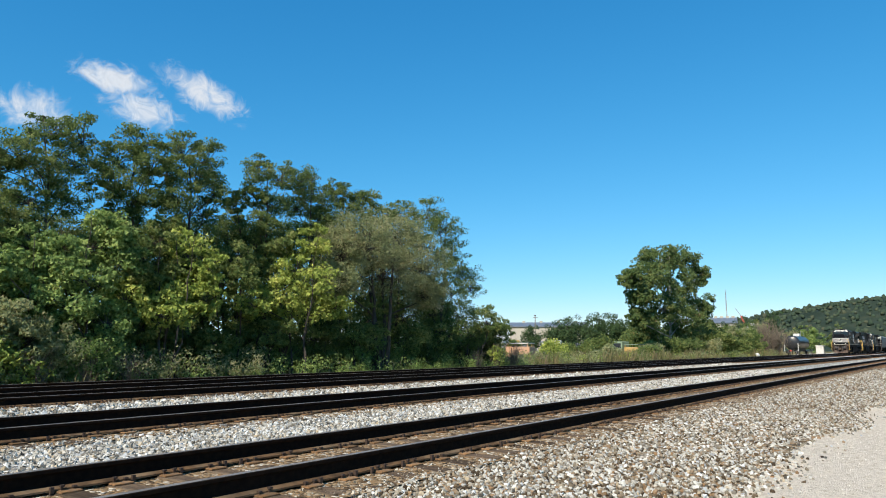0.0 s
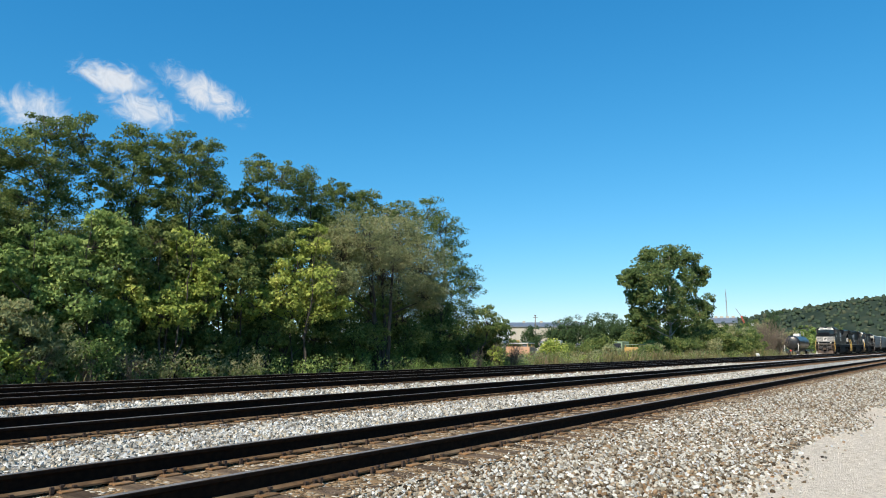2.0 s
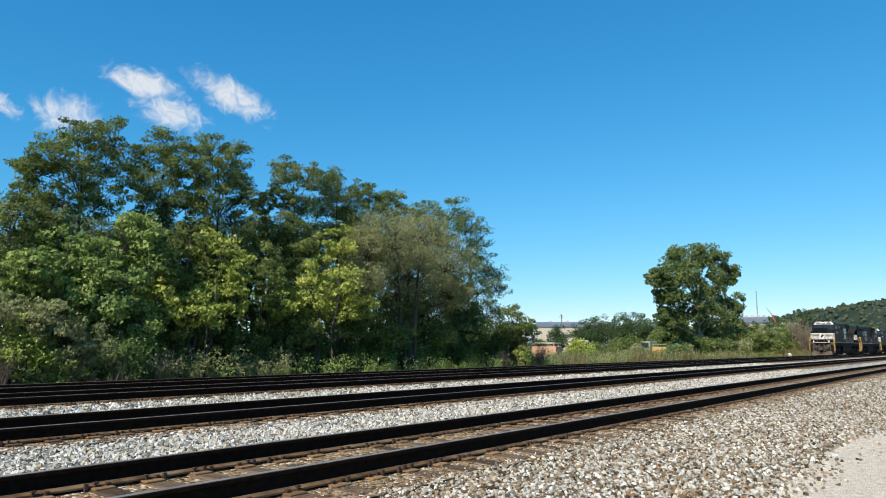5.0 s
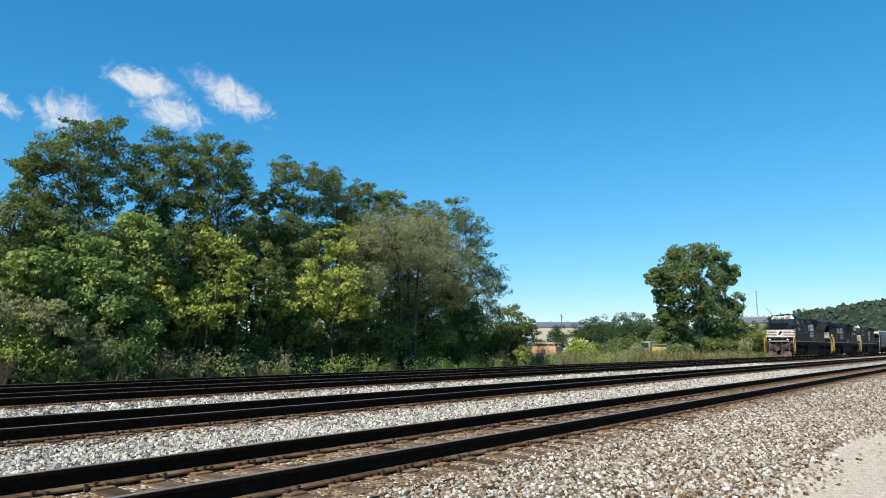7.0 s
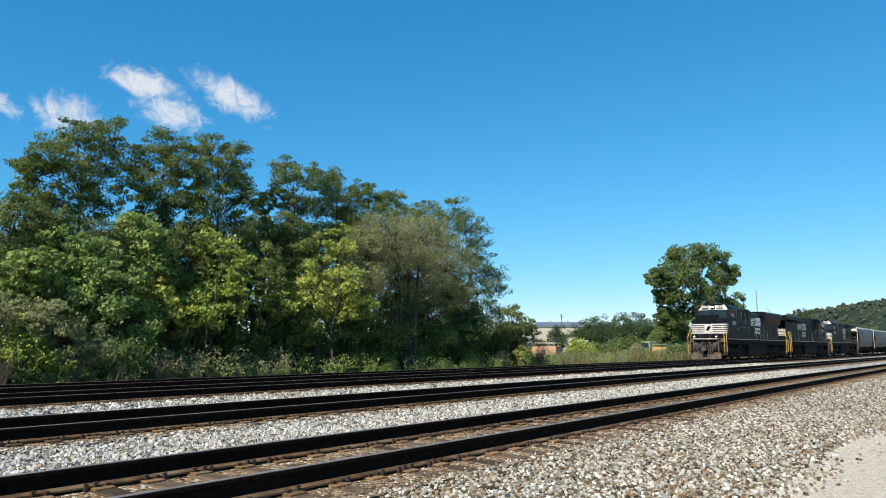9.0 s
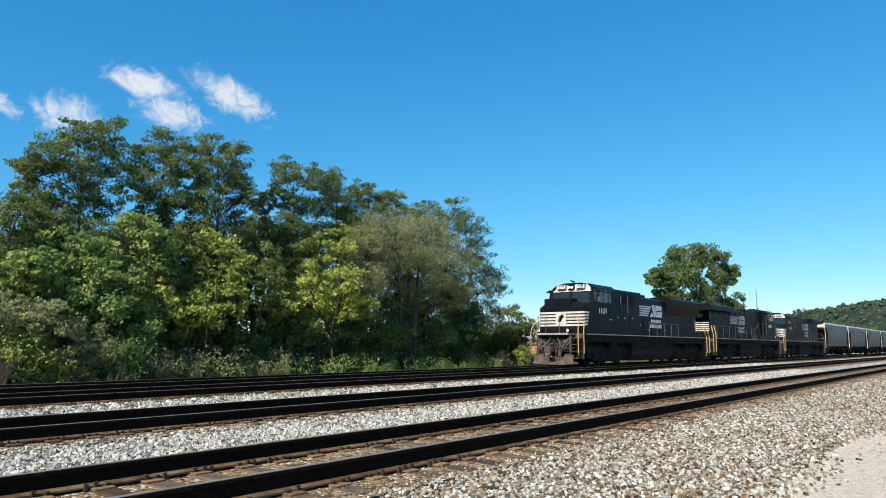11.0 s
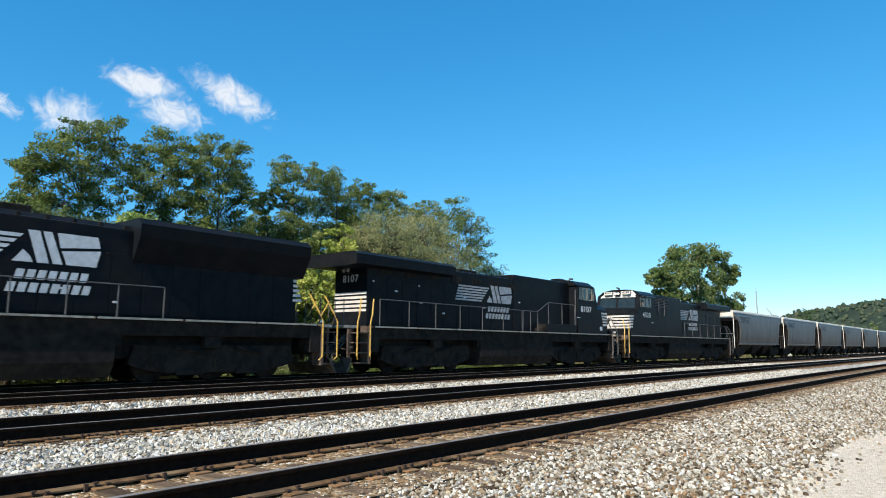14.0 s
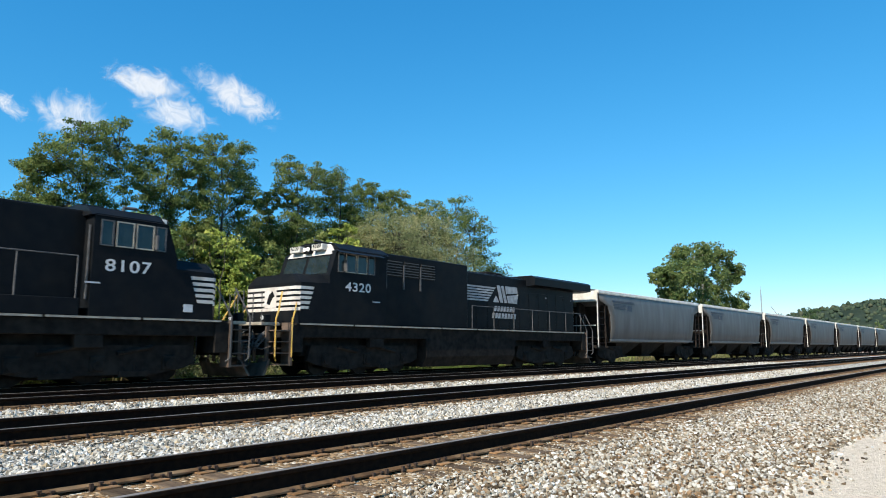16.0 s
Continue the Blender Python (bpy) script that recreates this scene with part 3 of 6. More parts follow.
def locust(x, y, seed, lobes):
    drop = 0.3 if x < 19 else 0.0
    lobes = [(a, b, c - drop, d, e) for a, b, c, d, e in lobes]
    return lobed_tree("locust_tree", "tall slender locust tree with feathery green leaves", "tree", "trackside trees", x, y, seed, lobes, M_LOCUST, pads=31, per=88, size=0.058, narrow=0.45, flat=0.55, hollow=0.3, fill=1.14)


def willowy(x, y, seed, lobes):
    return lobed_tree("olive_tree", "rounded grey-green willowy tree with fine leaves", "tree", "trackside trees", x, y, seed, lobes, M_OLIVE, pads=90, per=95, size=0.066, narrow=0.36, flat=0.8,
                      pad_r=0.28, trunk_r=0.15, stems=4, hollow=0.5)


def maple(x, y, seed, lobes):
    return lobed_tree("broadleaf_shrub", "yellow-green broad-leaved shrub reaching out over dark undergrowth", "shrub", "trackside shrubs", x, y, seed, lobes, M_YELLOWGREEN, pads=24, per=55, size=0.08,
                      narrow=0.62, flat=0.6, pad_r=0.38, trunk_r=0.06, stems=3)


def thicket(x, y, seed, lobes, leaf=None):
    return lobed_tree("broadleaf_shrub", "tangled green broad-leaved shrub at the edge of the trees", "shrub", "trackside shrubs", x, y, seed, lobes, leaf or M_BROAD, pads=28, per=62, size=0.078,
                      narrow=0.6, flat=0.6, pad_r=0.34, trunk_r=0.06, stems=3, hollow=0.35, fill=1.05)


def sycamore(x, y, seed, lobes):
    return lobed_tree("sycamore_tree", "large lone rounded tree with green and rusty leaves", "tree", "", x, y, seed, lobes, M_SYCAMORE, pads=46, per=72, size=0.17, narrow=0.6, flat=0.7,
                      pad_r=0.30, trunk_r=0.24, bark=M_PALE_BARK, fill=1.12)


locust(8.9, 27, 100, ((-0.7, 0.2, 5.9, 1.19, 1.29), (-0.1, 0.3, 6.7, 0.82, 0.71), (0.5, 0.4, 5.2, 0.78, 0.78), (-0.2, 0.6, 4.3, 1.21, 0.81)))
locust(12.0, 28, 101, ((-0.7, 0.3, 10.4, 0.83, 0.73), (0.8, 0.6, 10.6, 0.87, 0.82), (-2.1, -0.7, 9.1, 0.86, 0.60), (-2.5, -0.0, 8.6, 0.68, 0.43), (0.6, 0.6, 9.5, 1.00, 0.71), (-0.9, 0.2, 8.7, 1.02, 0.68), (-2.1, 0.6, 7.8, 0.87, 0.52), (-1.5, -0.5, 7.4, 0.87, 0.61), (0.2, -0.0, 7.9, 0.81, 0.69), (-1.8, -0.4, 6.4, 0.75, 0.54)))
locust(15.2, 28.4, 102, ((-0.1, 0.1, 10.9, 0.87, 0.72), (-0.9, 0.1, 10.0, 0.80, 0.70), (0.1, -0.7, 9.7, 0.88, 0.70), (-1.4, -0.4, 8.7, 0.77, 0.63), (-0.2, -0.3, 8.4, 0.90, 0.70), (1.2, 0.6, 8.5, 0.74, 0.69), (-0.5, 0.4, 7.5, 0.80, 0.63)))
locust(17.8, 28, 103, ((-1.1, -0.5, 10.7, 0.89, 0.83), (0.7, 0.4, 10.9, 0.83, 0.83), (-1.8, -0.5, 9.6, 0.71, 0.66), (0.1, 0.2, 9.8, 1.03, 0.76), (0.6, -0.5, 9.2, 0.75, 0.75), (-1.3, -0.7, 8.5, 0.87, 0.66), (0.7, 0.5, 8.3, 0.93, 0.71), (-1.6, -0.4, 7.3, 0.71, 0.56)))
locust(21.4, 29.5, 104, ((-0.7, -0.4, 9.0, 0.58, 0.64), (-0.0, 0.7, 8.0, 0.66, 0.72), (0.3, 0.5, 7.1, 0.72, 0.66)))
locust(22.2, 28.2, 105, ((-1.0, -0.3, 10.6, 0.81, 0.64), (1.1, 0.6, 10.7, 0.93, 0.80), (-0.9, 0.1, 9.4, 0.76, 0.70), (0.4, 0.2, 9.1, 0.90, 0.66), (-0.8, -0.4, 7.8, 0.86, 0.63)))
locust(25.2, 28.6, 106, ((-0.2, 0.6, 11.0, 0.90, 0.71), (0.6, 0.3, 10.3, 1.04, 0.84), (-0.3, 0.7, 9.5, 0.90, 0.77), (1.3, 0.6, 9.1, 0.92, 0.79), (-0.3, -0.3, 7.7, 0.94, 0.75)))
locust(28.1, 29, 107, ((-0.7, -0.2, 10.8, 0.87, 0.60), (0.0, -0.5, 10.0, 1.01, 0.74), (-1.4, -0.5, 9.1, 0.92, 0.72), (1.3, -0.6, 10.5, 0.86, 0.62), (1.7, -0.3, 9.6, 0.98, 0.70)))
locust(33.4, 29, 108, ((-1.3, 0.1, 10.1, 0.91, 0.73), (-0.6, -0.7, 10.0, 0.95, 0.88), (-0.4, 0.2, 9.2, 1.19, 0.89), (0.8, -0.2, 8.1, 1.35, 1.13), (1.4, -0.3, 5.9, 1.35, 1.28)))
locust(36.3, 27.8, 109, ((-1.0, 0.4, 10.6, 1.15, 1.07), (-0.0, -0.0, 9.7, 1.16, 1.08), (-2.7, -0.3, 8.9, 1.10, 1.02), (1.3, -0.0, 8.6, 1.18, 1.18), (2.7, 0.3, 7.2, 1.12, 1.04), (-1.1, -0.6, 7.2, 1.41, 1.19), (4.6, 0.7, 6.0, 0.99, 0.99), (0.4, -0.7, 5.4, 1.29, 1.14), (2.8, 0.3, 4.0, 1.35, 0.96), (-0.3, 0.5, 4.1, 1.52, 1.14)))
willowy(29.3, 26.5, 300, ((-2.5, -0.7, 7.4, 1.72, 1.40), (1.6, 0.4, 8.1, 1.55, 1.31), (-3.7, -0.2, 6.6, 1.16, 1.38), (-0.2, 0.1, 6.0, 2.30, 1.38), (2.5, -0.7, 6.6, 1.37, 1.37), (-4.5, -0.6, 5.0, 1.13, 0.89), (3.3, -0.4, 4.8, 1.18, 0.90)))
maple(15.4, 25.6, 320, ((1.1, 0.6, 5.8, 0.89, 0.74), (1.4, -0.4, 5.1, 0.61, 0.73), (1.4, 0.4, 4.4, 0.88, 0.61), (-0.3, 0.6, 3.6, 0.99, 0.59), (-1.6, 0.6, 3.5, 0.82, 0.63), (1.4, -0.2, 3.4, 0.72, 0.53), (-0.3, -0.2, 2.8, 0.83, 0.46)))
maple(22.4, 25.8, 321, ((0.8, 0.0, 6.8, 0.72, 0.72), (0.1, 0.4, 5.4, 1.02, 0.71), (0.8, -0.5, 4.6, 1.13, 0.79), (-1.0, 0.3, 4.0, 0.99, 0.77), (0.9, 0.4, 3.3, 1.37, 0.63), (-2.3, 0.5, 3.6, 0.75, 0.59), (1.8, -0.6, 3.7, 0.72, 0.57)))
thicket(10.3, 26.4, 340, ((0.1, 0.6, 5.3, 0.89, 0.63), (-1.2, -0.6, 4.5, 0.78, 0.59), (0.7, -0.2, 4.5, 0.88, 0.67), (-0.1, 0.2, 4.0, 0.93, 0.62), (-1.2, 0.6, 3.5, 1.10, 0.70), (0.2, -0.2, 3.1, 1.02, 0.72)))
thicket(12.4, 26.2, 341, ((0.2, 0.6, 5.5, 0.94, 0.72), (-1.0, 0.1, 5.0, 0.77, 0.68), (0.4, -0.3, 6.1, 0.89, 0.56), (1.0, -0.3, 5.0, 0.94, 0.79), (-0.5, -0.5, 4.1, 0.98, 0.72), (-1.0, -0.6, 3.1, 1.04, 0.75), (0.5, -0.5, 2.5, 1.00, 0.74), (-1.2, 0.3, 2.1, 0.97, 0.71)))
# the paler olive leaf here puts sunlight into the thicket's colour
thicket(8.9, 25.6, 342, ((-0.2, 0.7, 2.7, 0.97, 0.66), (0.4, -0.5, 2.4, 0.88, 0.69), (1.0, -0.6, 1.8, 0.85, 0.58), (0.1, 0.7, 1.6, 0.97, 0.51)), M_OLIVE)
# thickets inside the wood take the darker locust leaf: shade by leaf colour
thicket(15.5, 26.6, 343, ((-0.5, 0.0, 6.0, 0.91, 0.77), (0.5, -0.1, 4.9, 0.83, 0.73), (-1.2, -0.4, 4.5, 0.83, 0.69), (-0.7, 0.1, 2.2, 0.94, 0.61), (0.8, 0.5, 2.0, 0.98, 0.59)), M_LOCUST)
thicket(19.6, 27.2, 344, ((-0.1, -0.1, 5.8, 0.86, 0.92), (-0.9, -0.1, 4.6, 0.90, 0.79), (0.0, -0.6, 4.7, 0.80, 0.80), (0.4, 0.6, 2.9, 1.09, 0.82), (-1.4, -0.7, 1.8, 0.91, 0.51)), M_LOCUST)
thicket(22.1, 27.0, 345, ((-0.0, -0.0, 6.6, 0.86, 0.75), (-0.5, 0.5, 5.7, 0.80, 0.80), (-0.8, -0.5, 2.3, 1.10, 0.71), (2.5, 0.3, 2.1, 1.32, 0.72)), M_LOCUST)
thicket(28.4, 27.2, 346, ((-1.7, 0.6, 3.1, 1.27, 0.89), (0.6, 0.2, 3.4, 1.32, 1.12), (3.9, 0.4, 3.6, 1.55, 1.20), (-0.6, -0.6, 2.1, 1.39, 0.70), (3.9, -0.1, 2.2, 1.53, 0.76)), M_LOCUST)
thicket(37.4, 26.0, 347, ((1.0, -0.5, 3.5, 1.14, 1.06), (0.7, 0.5, 2.6, 1.30, 0.91), (3.0, -0.3, 2.6, 0.86, 0.94), (-2.6, -0.1, 2.5, 1.22, 1.00), (3.1, 0.7, 2.1, 1.19, 0.71)), M_LOCUST)
sycamore(94.5, 32.4, 507, ((0.4, 1.2, 14.3, 2.86, 1.59), (12.2, 1.7, 15.5, 2.27, 1.74), (-14.1, -0.2, 10.2, 1.38, 1.03), (-6.6, -0.0, 11.0, 2.66, 1.62), (16.4, 0.8, 13.0, 1.78, 1.96), (4.2, -0.1, 10.9, 2.42, 1.77), (-11.7, -0.7, 8.1, 1.82, 1.54), (-2.8, -0.3, 7.3, 2.57, 1.89), (10.1, -1.2, 7.9, 2.17, 2.09), (4.7, -0.4, 5.9, 2.73, 2.01), (-2.7, 1.7, 4.7, 2.29, 1.91), (5.7, 1.6, 3.2, 3.26, 1.63), (17.4, 0.4, 4.6, 1.95, 1.59), (-11.0, -0.0, 5.5, 1.27, 1.27)))
# younger locusts filling the middle of the wood
for i, (x, y, z) in enumerate(((9.8, 29.6, 5.6), (13.0, 29.8, 6.6), (17.2, 29.8, 7.0), (20.6, 29.6, 7.2), (25.0, 29.8, 8.0), (29.0, 29.6, 8.6))):
    locust(x, y, 930 + i, ((-1.6, 0.0, z, 1.1, 0.7), (0.2, 0.4, z + 0.3, 1.1, 0.7), (1.6, -0.3, z - 0.2, 1.1, 0.7), (-0.6, 0.3, z - 1.0, 1.2, 0.8), (1.0, 0.0, z - 1.3, 1.2, 0.8)))
# a second, lower row of locusts behind the first
for i, (x, y, h) in enumerate(((11.0, 31.0, 7.4), (14.0, 30.6, 7.8), (17.2, 31.2, 8.0), (20.6, 30.8, 7.4), (24.0, 31.2, 8.6), (27.8, 31.0, 8.8), (31.6, 31.2, 9.6), (35.4, 30.6, 9.0), (38.6, 30.2, 7.0))):
    rr = random.Random(900 + i)
    locust(x, y, 900 + i, [(rr.uniform(-1.5, 1.5), rr.uniform(-1, 1), h * (0.34 + 0.09 * k), 1.25, 0.85) for k in range(7)])
# dense wood behind the first row
for i, (x, y, h, w) in enumerate(((9.0, 33.5, 6.4, 2.6), (13.0, 34.0, 6.8, 2.6), (17.5, 33.5, 6.6, 2.6), (22.0, 34.5, 6.8, 2.6), (26.5, 34.0, 7.4, 2.8), (31.5, 34.5, 8.2, 3.0), (37.0, 33.5, 7.4, 2.8), (41.5, 32.5, 5.4, 2.4))):
    tree("woodland_tree", "dark bushy tree deep in the wood", "tree", "trackside trees", x, y, h, w, M_LOCUST, 350 + i, clumps=70, per=50, size=0.15, bare=0.05, clump_r=0.8, flat=0.8, trunk_r=0.1, stems=2, shell=0.2, lumps=0.2)
for i in range(16):
    shrub("undergrowth_shrub", "low dark undergrowth with bare twigs under the trees", 8.5 + i * 2.25, 29.4 + (i % 3) * 0.5, 2.6 + (i % 4) * 0.3, 1.7, M_LOCUST, 450 + i, clumps=30, per=60, size=0.12, clump_r=0.6)
# dark low growth under the trees
for i in range(28):
    x = 8.0 + i * 1.3
    shrub("undergrowth_shrub", "low dark undergrowth with bare twigs under the trees", x, 26.6 + (i * 7 % 5) * 0.35, 2.0 + (i * 5 % 4) * 0.35, 1.2, M_LOCUST if i % 3 else M_BROAD, 400 + i, clumps=30, per=62, size=0.07, clump_r=0.40)




# ---- weeds ----
def weeds(name, count, x0, x1, y0, y1, seed, tall, mat, label, width=0.02, clump=0.5):
    r = np.random.RandomState(seed)
    x, y = r.uniform(x0, x1, count), r.uniform(y0, y1, count)
    k = np.array([0.6 + clump * noise.noise((a * 0.25, b * 0.25, seed)) * 2 for a, b in zip(x, y)])
    z = np.array([ground_height(a, b) for a, b in zip(x, y)])
    h = tall * r.uniform(0.4, 1.2, count) * np.clip(k, 0.25, 1.5)
    ang = r.uniform(0, np.pi, count)
    dx, dy = np.cos(ang) * width, np.sin(ang) * width
    lx, ly = r.normal(size=count) * 0.25 * h, r.normal(size=count) * 0.25 * h
    v = np.stack([np.stack([x - dx, y - dy, z], 1), np.stack([x + dx, y + dy, z], 1), np.stack([x + dx * 0.8 + lx * 0.5, y + dy * 0.8 + ly * 0.5, z + h * 0.6], 1),
                  np.stack([x + lx, y + ly, z + h], 1)], 1).reshape(-1, 3)
    return tagged(link_mesh(name, mesh_arrays(name, v, np.arange(count * 4).reshape(-1, 4)), mat), label, "weeds", kind="stuff")


weeds("weeds", 26000, 40, 130, 24.6, 40, 11, 0.95, M_WEED, "tall dry tan and olive weeds in the field", 0.035, 1.0)
weeds("weeds", 4500, 4, 42, 24.2, 26.4, 12, 0.4, M_LOCUST, "dark green weeds along the edge of the trees", 0.02, 1.0)
weeds("dry_weeds", 1500, 4, 13.5, 24.1, 25.8, 13, 0.8, M_WEED, "dry weeds and grass along the edge of the trees", 0.012, 1.0)



def weed_clumps(name, count, x0, x1, y0, y1, seed, mat, label, radius, size, tall):
    """Leafy weed heads scattered over the field: one object."""
    r = np.random.RandomState(seed)
    x, y = r.uniform(x0, x1, count), r.uniform(y0, y1, count)
    z = np.array([ground_height(a, b) for a, b in zip(x, y)])
    rad = radius * r.uniform(0.5, 1.4, count)
    v, q = leaf_cloud(r, np.stack([x, y, z + rad * tall], 1), rad, 60, size, 0.9, 0.4)
    return tagged(link_mesh(name, mesh_arrays(name, v, None, q), mat), label, "weeds", kind="stuff")


weed_clumps("green_weeds", 360, 40, 125, 25, 36, 21, M_LOCUST, "leafy green weeds in the field", 0.65, 0.10, 0.8)
weed_clumps("olive_weeds", 330, 40, 125, 24.6, 36, 22, M_OLIVE, "grey-green weeds in the field", 0.6, 0.09, 0.9)
weed_clumps("goldenrod", 90, 42, 125, 25, 36, 23, M_YELLOWGREEN, "yellow-green goldenrod weeds in the field", 0.5, 0.08, 1.2)
weed_clumps("vine_leaves", 120, 6, 20, 24.6, 26.0, 24, M_OLIVE, "grey-green vines along the edge of the wood", 0.45, 0.06, 1.8)
weed_clumps("vine_leaves", 110, 6, 42, 24.6, 25.8, 25, M_BROAD, "green vines along the edge of the wood", 0.40, 0.06, 1.4)


# ---- far things: ridge, woods, halls ----
# greens shifted slightly to blue: a little distance haze mixed into the colour
M_WOODS = ramp_material("hazy_wooded_ridge", [(0.3, (0.022, 0.034, 0.024)), (0.5, (0.032, 0.046, 0.031)), (0.7, (0.048, 0.058, 0.036))], source="noise", noise_scale=0.05, bump=1.0, bump_scale=0.12)


def ridge():
    """A wooded hill beyond the yard, its tree tops roughening the skyline."""
    xs = np.linspace(300, 1500, 150)
    ys = np.linspace(-520, 420, 170)
    v = []
    for x in xs:
        for y in ys:
            a = (y + 30) / 185.0
            top = 43.5 * math.exp(-a * a) + 11 * math.exp(-((y - 120) / 110.0) ** 2) + 14 * math.exp(-((y + 250) / 120.0) ** 2)
            rise = 1 / (1 + math.exp(-(x - 520) / 45.0)) * (1 if x < 800 else math.exp(-((x - 800) / 300.0) ** 2))
            z = top * rise + min(1, top * rise / 8) * (3.0 * abs(noise.noise((x * 0.09, y * 0.09, 1))) + 2.0 * noise.noise((x * 0.25, y * 0.25, 2)))
            v.append((x, y, z - 1.2))
    i = np.arange(149 * 170).reshape(149, 170)[:, :-1].ravel()
    return tagged(link_mesh("backdrop_ridge", mesh_arrays("ridge", v, np.stack([i, i + 170, i + 171, i + 1], 1), None, True), M_WOODS), "long wooded ridge behind the yard", "hill", kind="structure")



HILL = ridge()
r5 = np.random.RandomState(77)
hill_v = np.array([q.co[:] for q in HILL.data.vertices])
hill_v = hill_v[(hill_v[:, 2] > 2.0) & (hill_v[:, 0] < 840) & (hill_v[:, 1] > -330)]
hill_v = hill_v[r5.permutation(len(hill_v))[:13000]] + r5.uniform(-3.5, 3.5, (min(13000, len(hill_v)), 3)) * (1, 1, 0.2)
# crowns carry the same slight blue haze in their colour
M_FARWOOD = ramp_material("hazy_far_tree_crown", [(0.0, (0.036, 0.055, 0.036)), (0.4, (0.046, 0.066, 0.042)), (0.75, (0.058, 0.076, 0.046)), (1.0, (0.080, 0.084, 0.052))], bump=1.0, bump_scale=0.8)
tagged(scatter_stones("far_wood", hill_v, r5.uniform(2.4, 4.0, len(hill_v)), M_FARWOOD, 78, "many far tree crowns covering the ridge", smooth=True), "many far tree crowns covering the ridge", "woods")


def conifer(x, y, h, w, seed):
    return tree("conifer_tree", "dark green conifer beyond the field", "tree", "far conifers", x, y, h + 1.3, w + 0.3, M_PINE, seed, clumps=70, per=65, size=0.19, bare=0.02, clump_r=0.85, flat=0.8, trunk_r=0.15, shell=0.1, lumps=0.15, narrow=0.3)


for i, (x, y, h, w) in enumerate(((120, 61, 6.6, 2.6), (122, 56.5, 6.8, 2.6), (124, 52.5, 7.0, 2.6), (126, 48.5, 7.0, 2.6), (124, 66, 6.3, 2.6), (125, 63.0, 7.2, 2.6), (127, 60.5, 7.6, 2.6), (128, 57.5, 8.2, 2.7), (128, 54.5, 7.6, 2.6), (131, 52, 7.4, 2.6), (133, 49, 7.8, 2.7), (122, 70, 5.6, 2.4), (176.5, 35.5, 11.2, 2.6),
                                  (118, 80, 5.4, 2.6), (172, 41, 8.0, 2.8), (182, 47, 8.0, 3.0), (150, 46, 7.6, 3.0))):
    conifer(x, y, h, w, 600 + i)
for i, (x, y, h, w, mat) in enumerate(((102.5, 41.0, 4.4, 2.2, M_LOCUST), (104, 36.5, 4.6, 2.4, M_BROAD), (106, 31.0, 4.6, 2.2, M_LOCUST), (107, 28.6, 4.2, 2.0, M_LOCUST), (112, 27.4, 4.0, 2.0, M_LOCUST), (120, 27.8, 4.4, 2.2, M_LOCUST),
                                       (128, 30.0, 5.5, 2.4, M_LOCUST), (86, 38.6, 3.2, 1.8, M_LOCUST), (72, 38.5, 2.6, 1.5, M_YELLOWGREEN), (90, 33.4, 2.6, 1.4, M_BROAD), (80, 41, 2.2, 1.5, M_LOCUST), (140, 34.0, 6.2, 2.6, M_LOCUST),
                                       (160, 37.0, 6.5, 3.0, M_LOCUST), (175, 31.5, 7.0, 2.6, M_OLIVE), (190, 30.0, 7.0, 3.0, M_BROAD), (205, 34, 8, 3.2, M_LOCUST), (220, 28, 7.5, 3.0, M_LOCUST), (62.0, 38.0, 2.4, 1.2, M_LOCUST), (110, 30.5, 5.4, 2.4, M_LOCUST), (115, 33, 6.0, 2.6, M_LOCUST), (118, 30, 5.6, 2.4, M_OLIVE), (126, 32, 6.4, 2.6, M_LOCUST), (133, 31.5, 6.2, 2.5, M_BROAD), (145, 31.5, 6.8, 2.6, M_OLIVE), (152, 34, 7.6, 3.0, M_LOCUST), (104, 40, 5.2, 2.4, M_LOCUST), (112, 44, 6.2, 2.8, M_LOCUST), (97, 37.5, 4.6, 2.2, M_LOCUST), (91.0, 30.6, 3.4, 1.8, M_LOCUST), (94.5, 29.8, 3.0, 1.8, M_SYCAMORE), (98.0, 30.4, 3.6, 2.0, M_LOCUST), (101.0, 29.0, 3.0, 1.9, M_OLIVE), (84.0, 31.0, 2.2, 1.5, M_OLIVE), (78.0, 29.0, 1.9, 1.4, M_LOCUST), (70.0, 30.5, 1.8, 1.3, M_OLIVE), (95, 44, 3.6, 2.2, M_LOCUST))):
    shrub("field_shrub", "bushy shrub standing in the weedy field", x, y, h, w, mat, 640 + i, clumps=50, per=110, size=0.15, clump_r=0.70, group="field shrubs")


def twig_bush(x, y, h, spread, count, seed, r=0.012, label="leafless bush of thin dry twigs"):
    """A fan of dry forked twigs."""
    rr = random.Random(seed)
    bm = bmesh.new()
    for _ in range(count):
        a, t = rr.uniform(0, 2 * math.pi), rr.uniform(0.1, 1.0)
        top = Vector((spread * t * math.cos(a), spread * t * math.sin(a), h * rr.uniform(0.5, 1.0)))
        foot = Vector((top.x * 0.15, top.y * 0.15, -0.05))
        pts = limb(bm, foot, top, r, r * 0.4, rr, 0.12, 3)
        for _k in range(3):
            p = pts[rr.randint(1, 2)]
            limb(bm, p, p + Vector((rr.uniform(-1, 1), rr.uniform(-1, 1), rr.uniform(0.3, 1.2))) * h * 0.25, r * 0.6, r * 0.3, rr, 0.1, 2)
    base = tagged(new("twig_bush"), label, "shrub", group="bare bushes")
    base.location = (x, y, ground_height(x, y))
    part("twig", bm, M_TWIG, base)
    return base


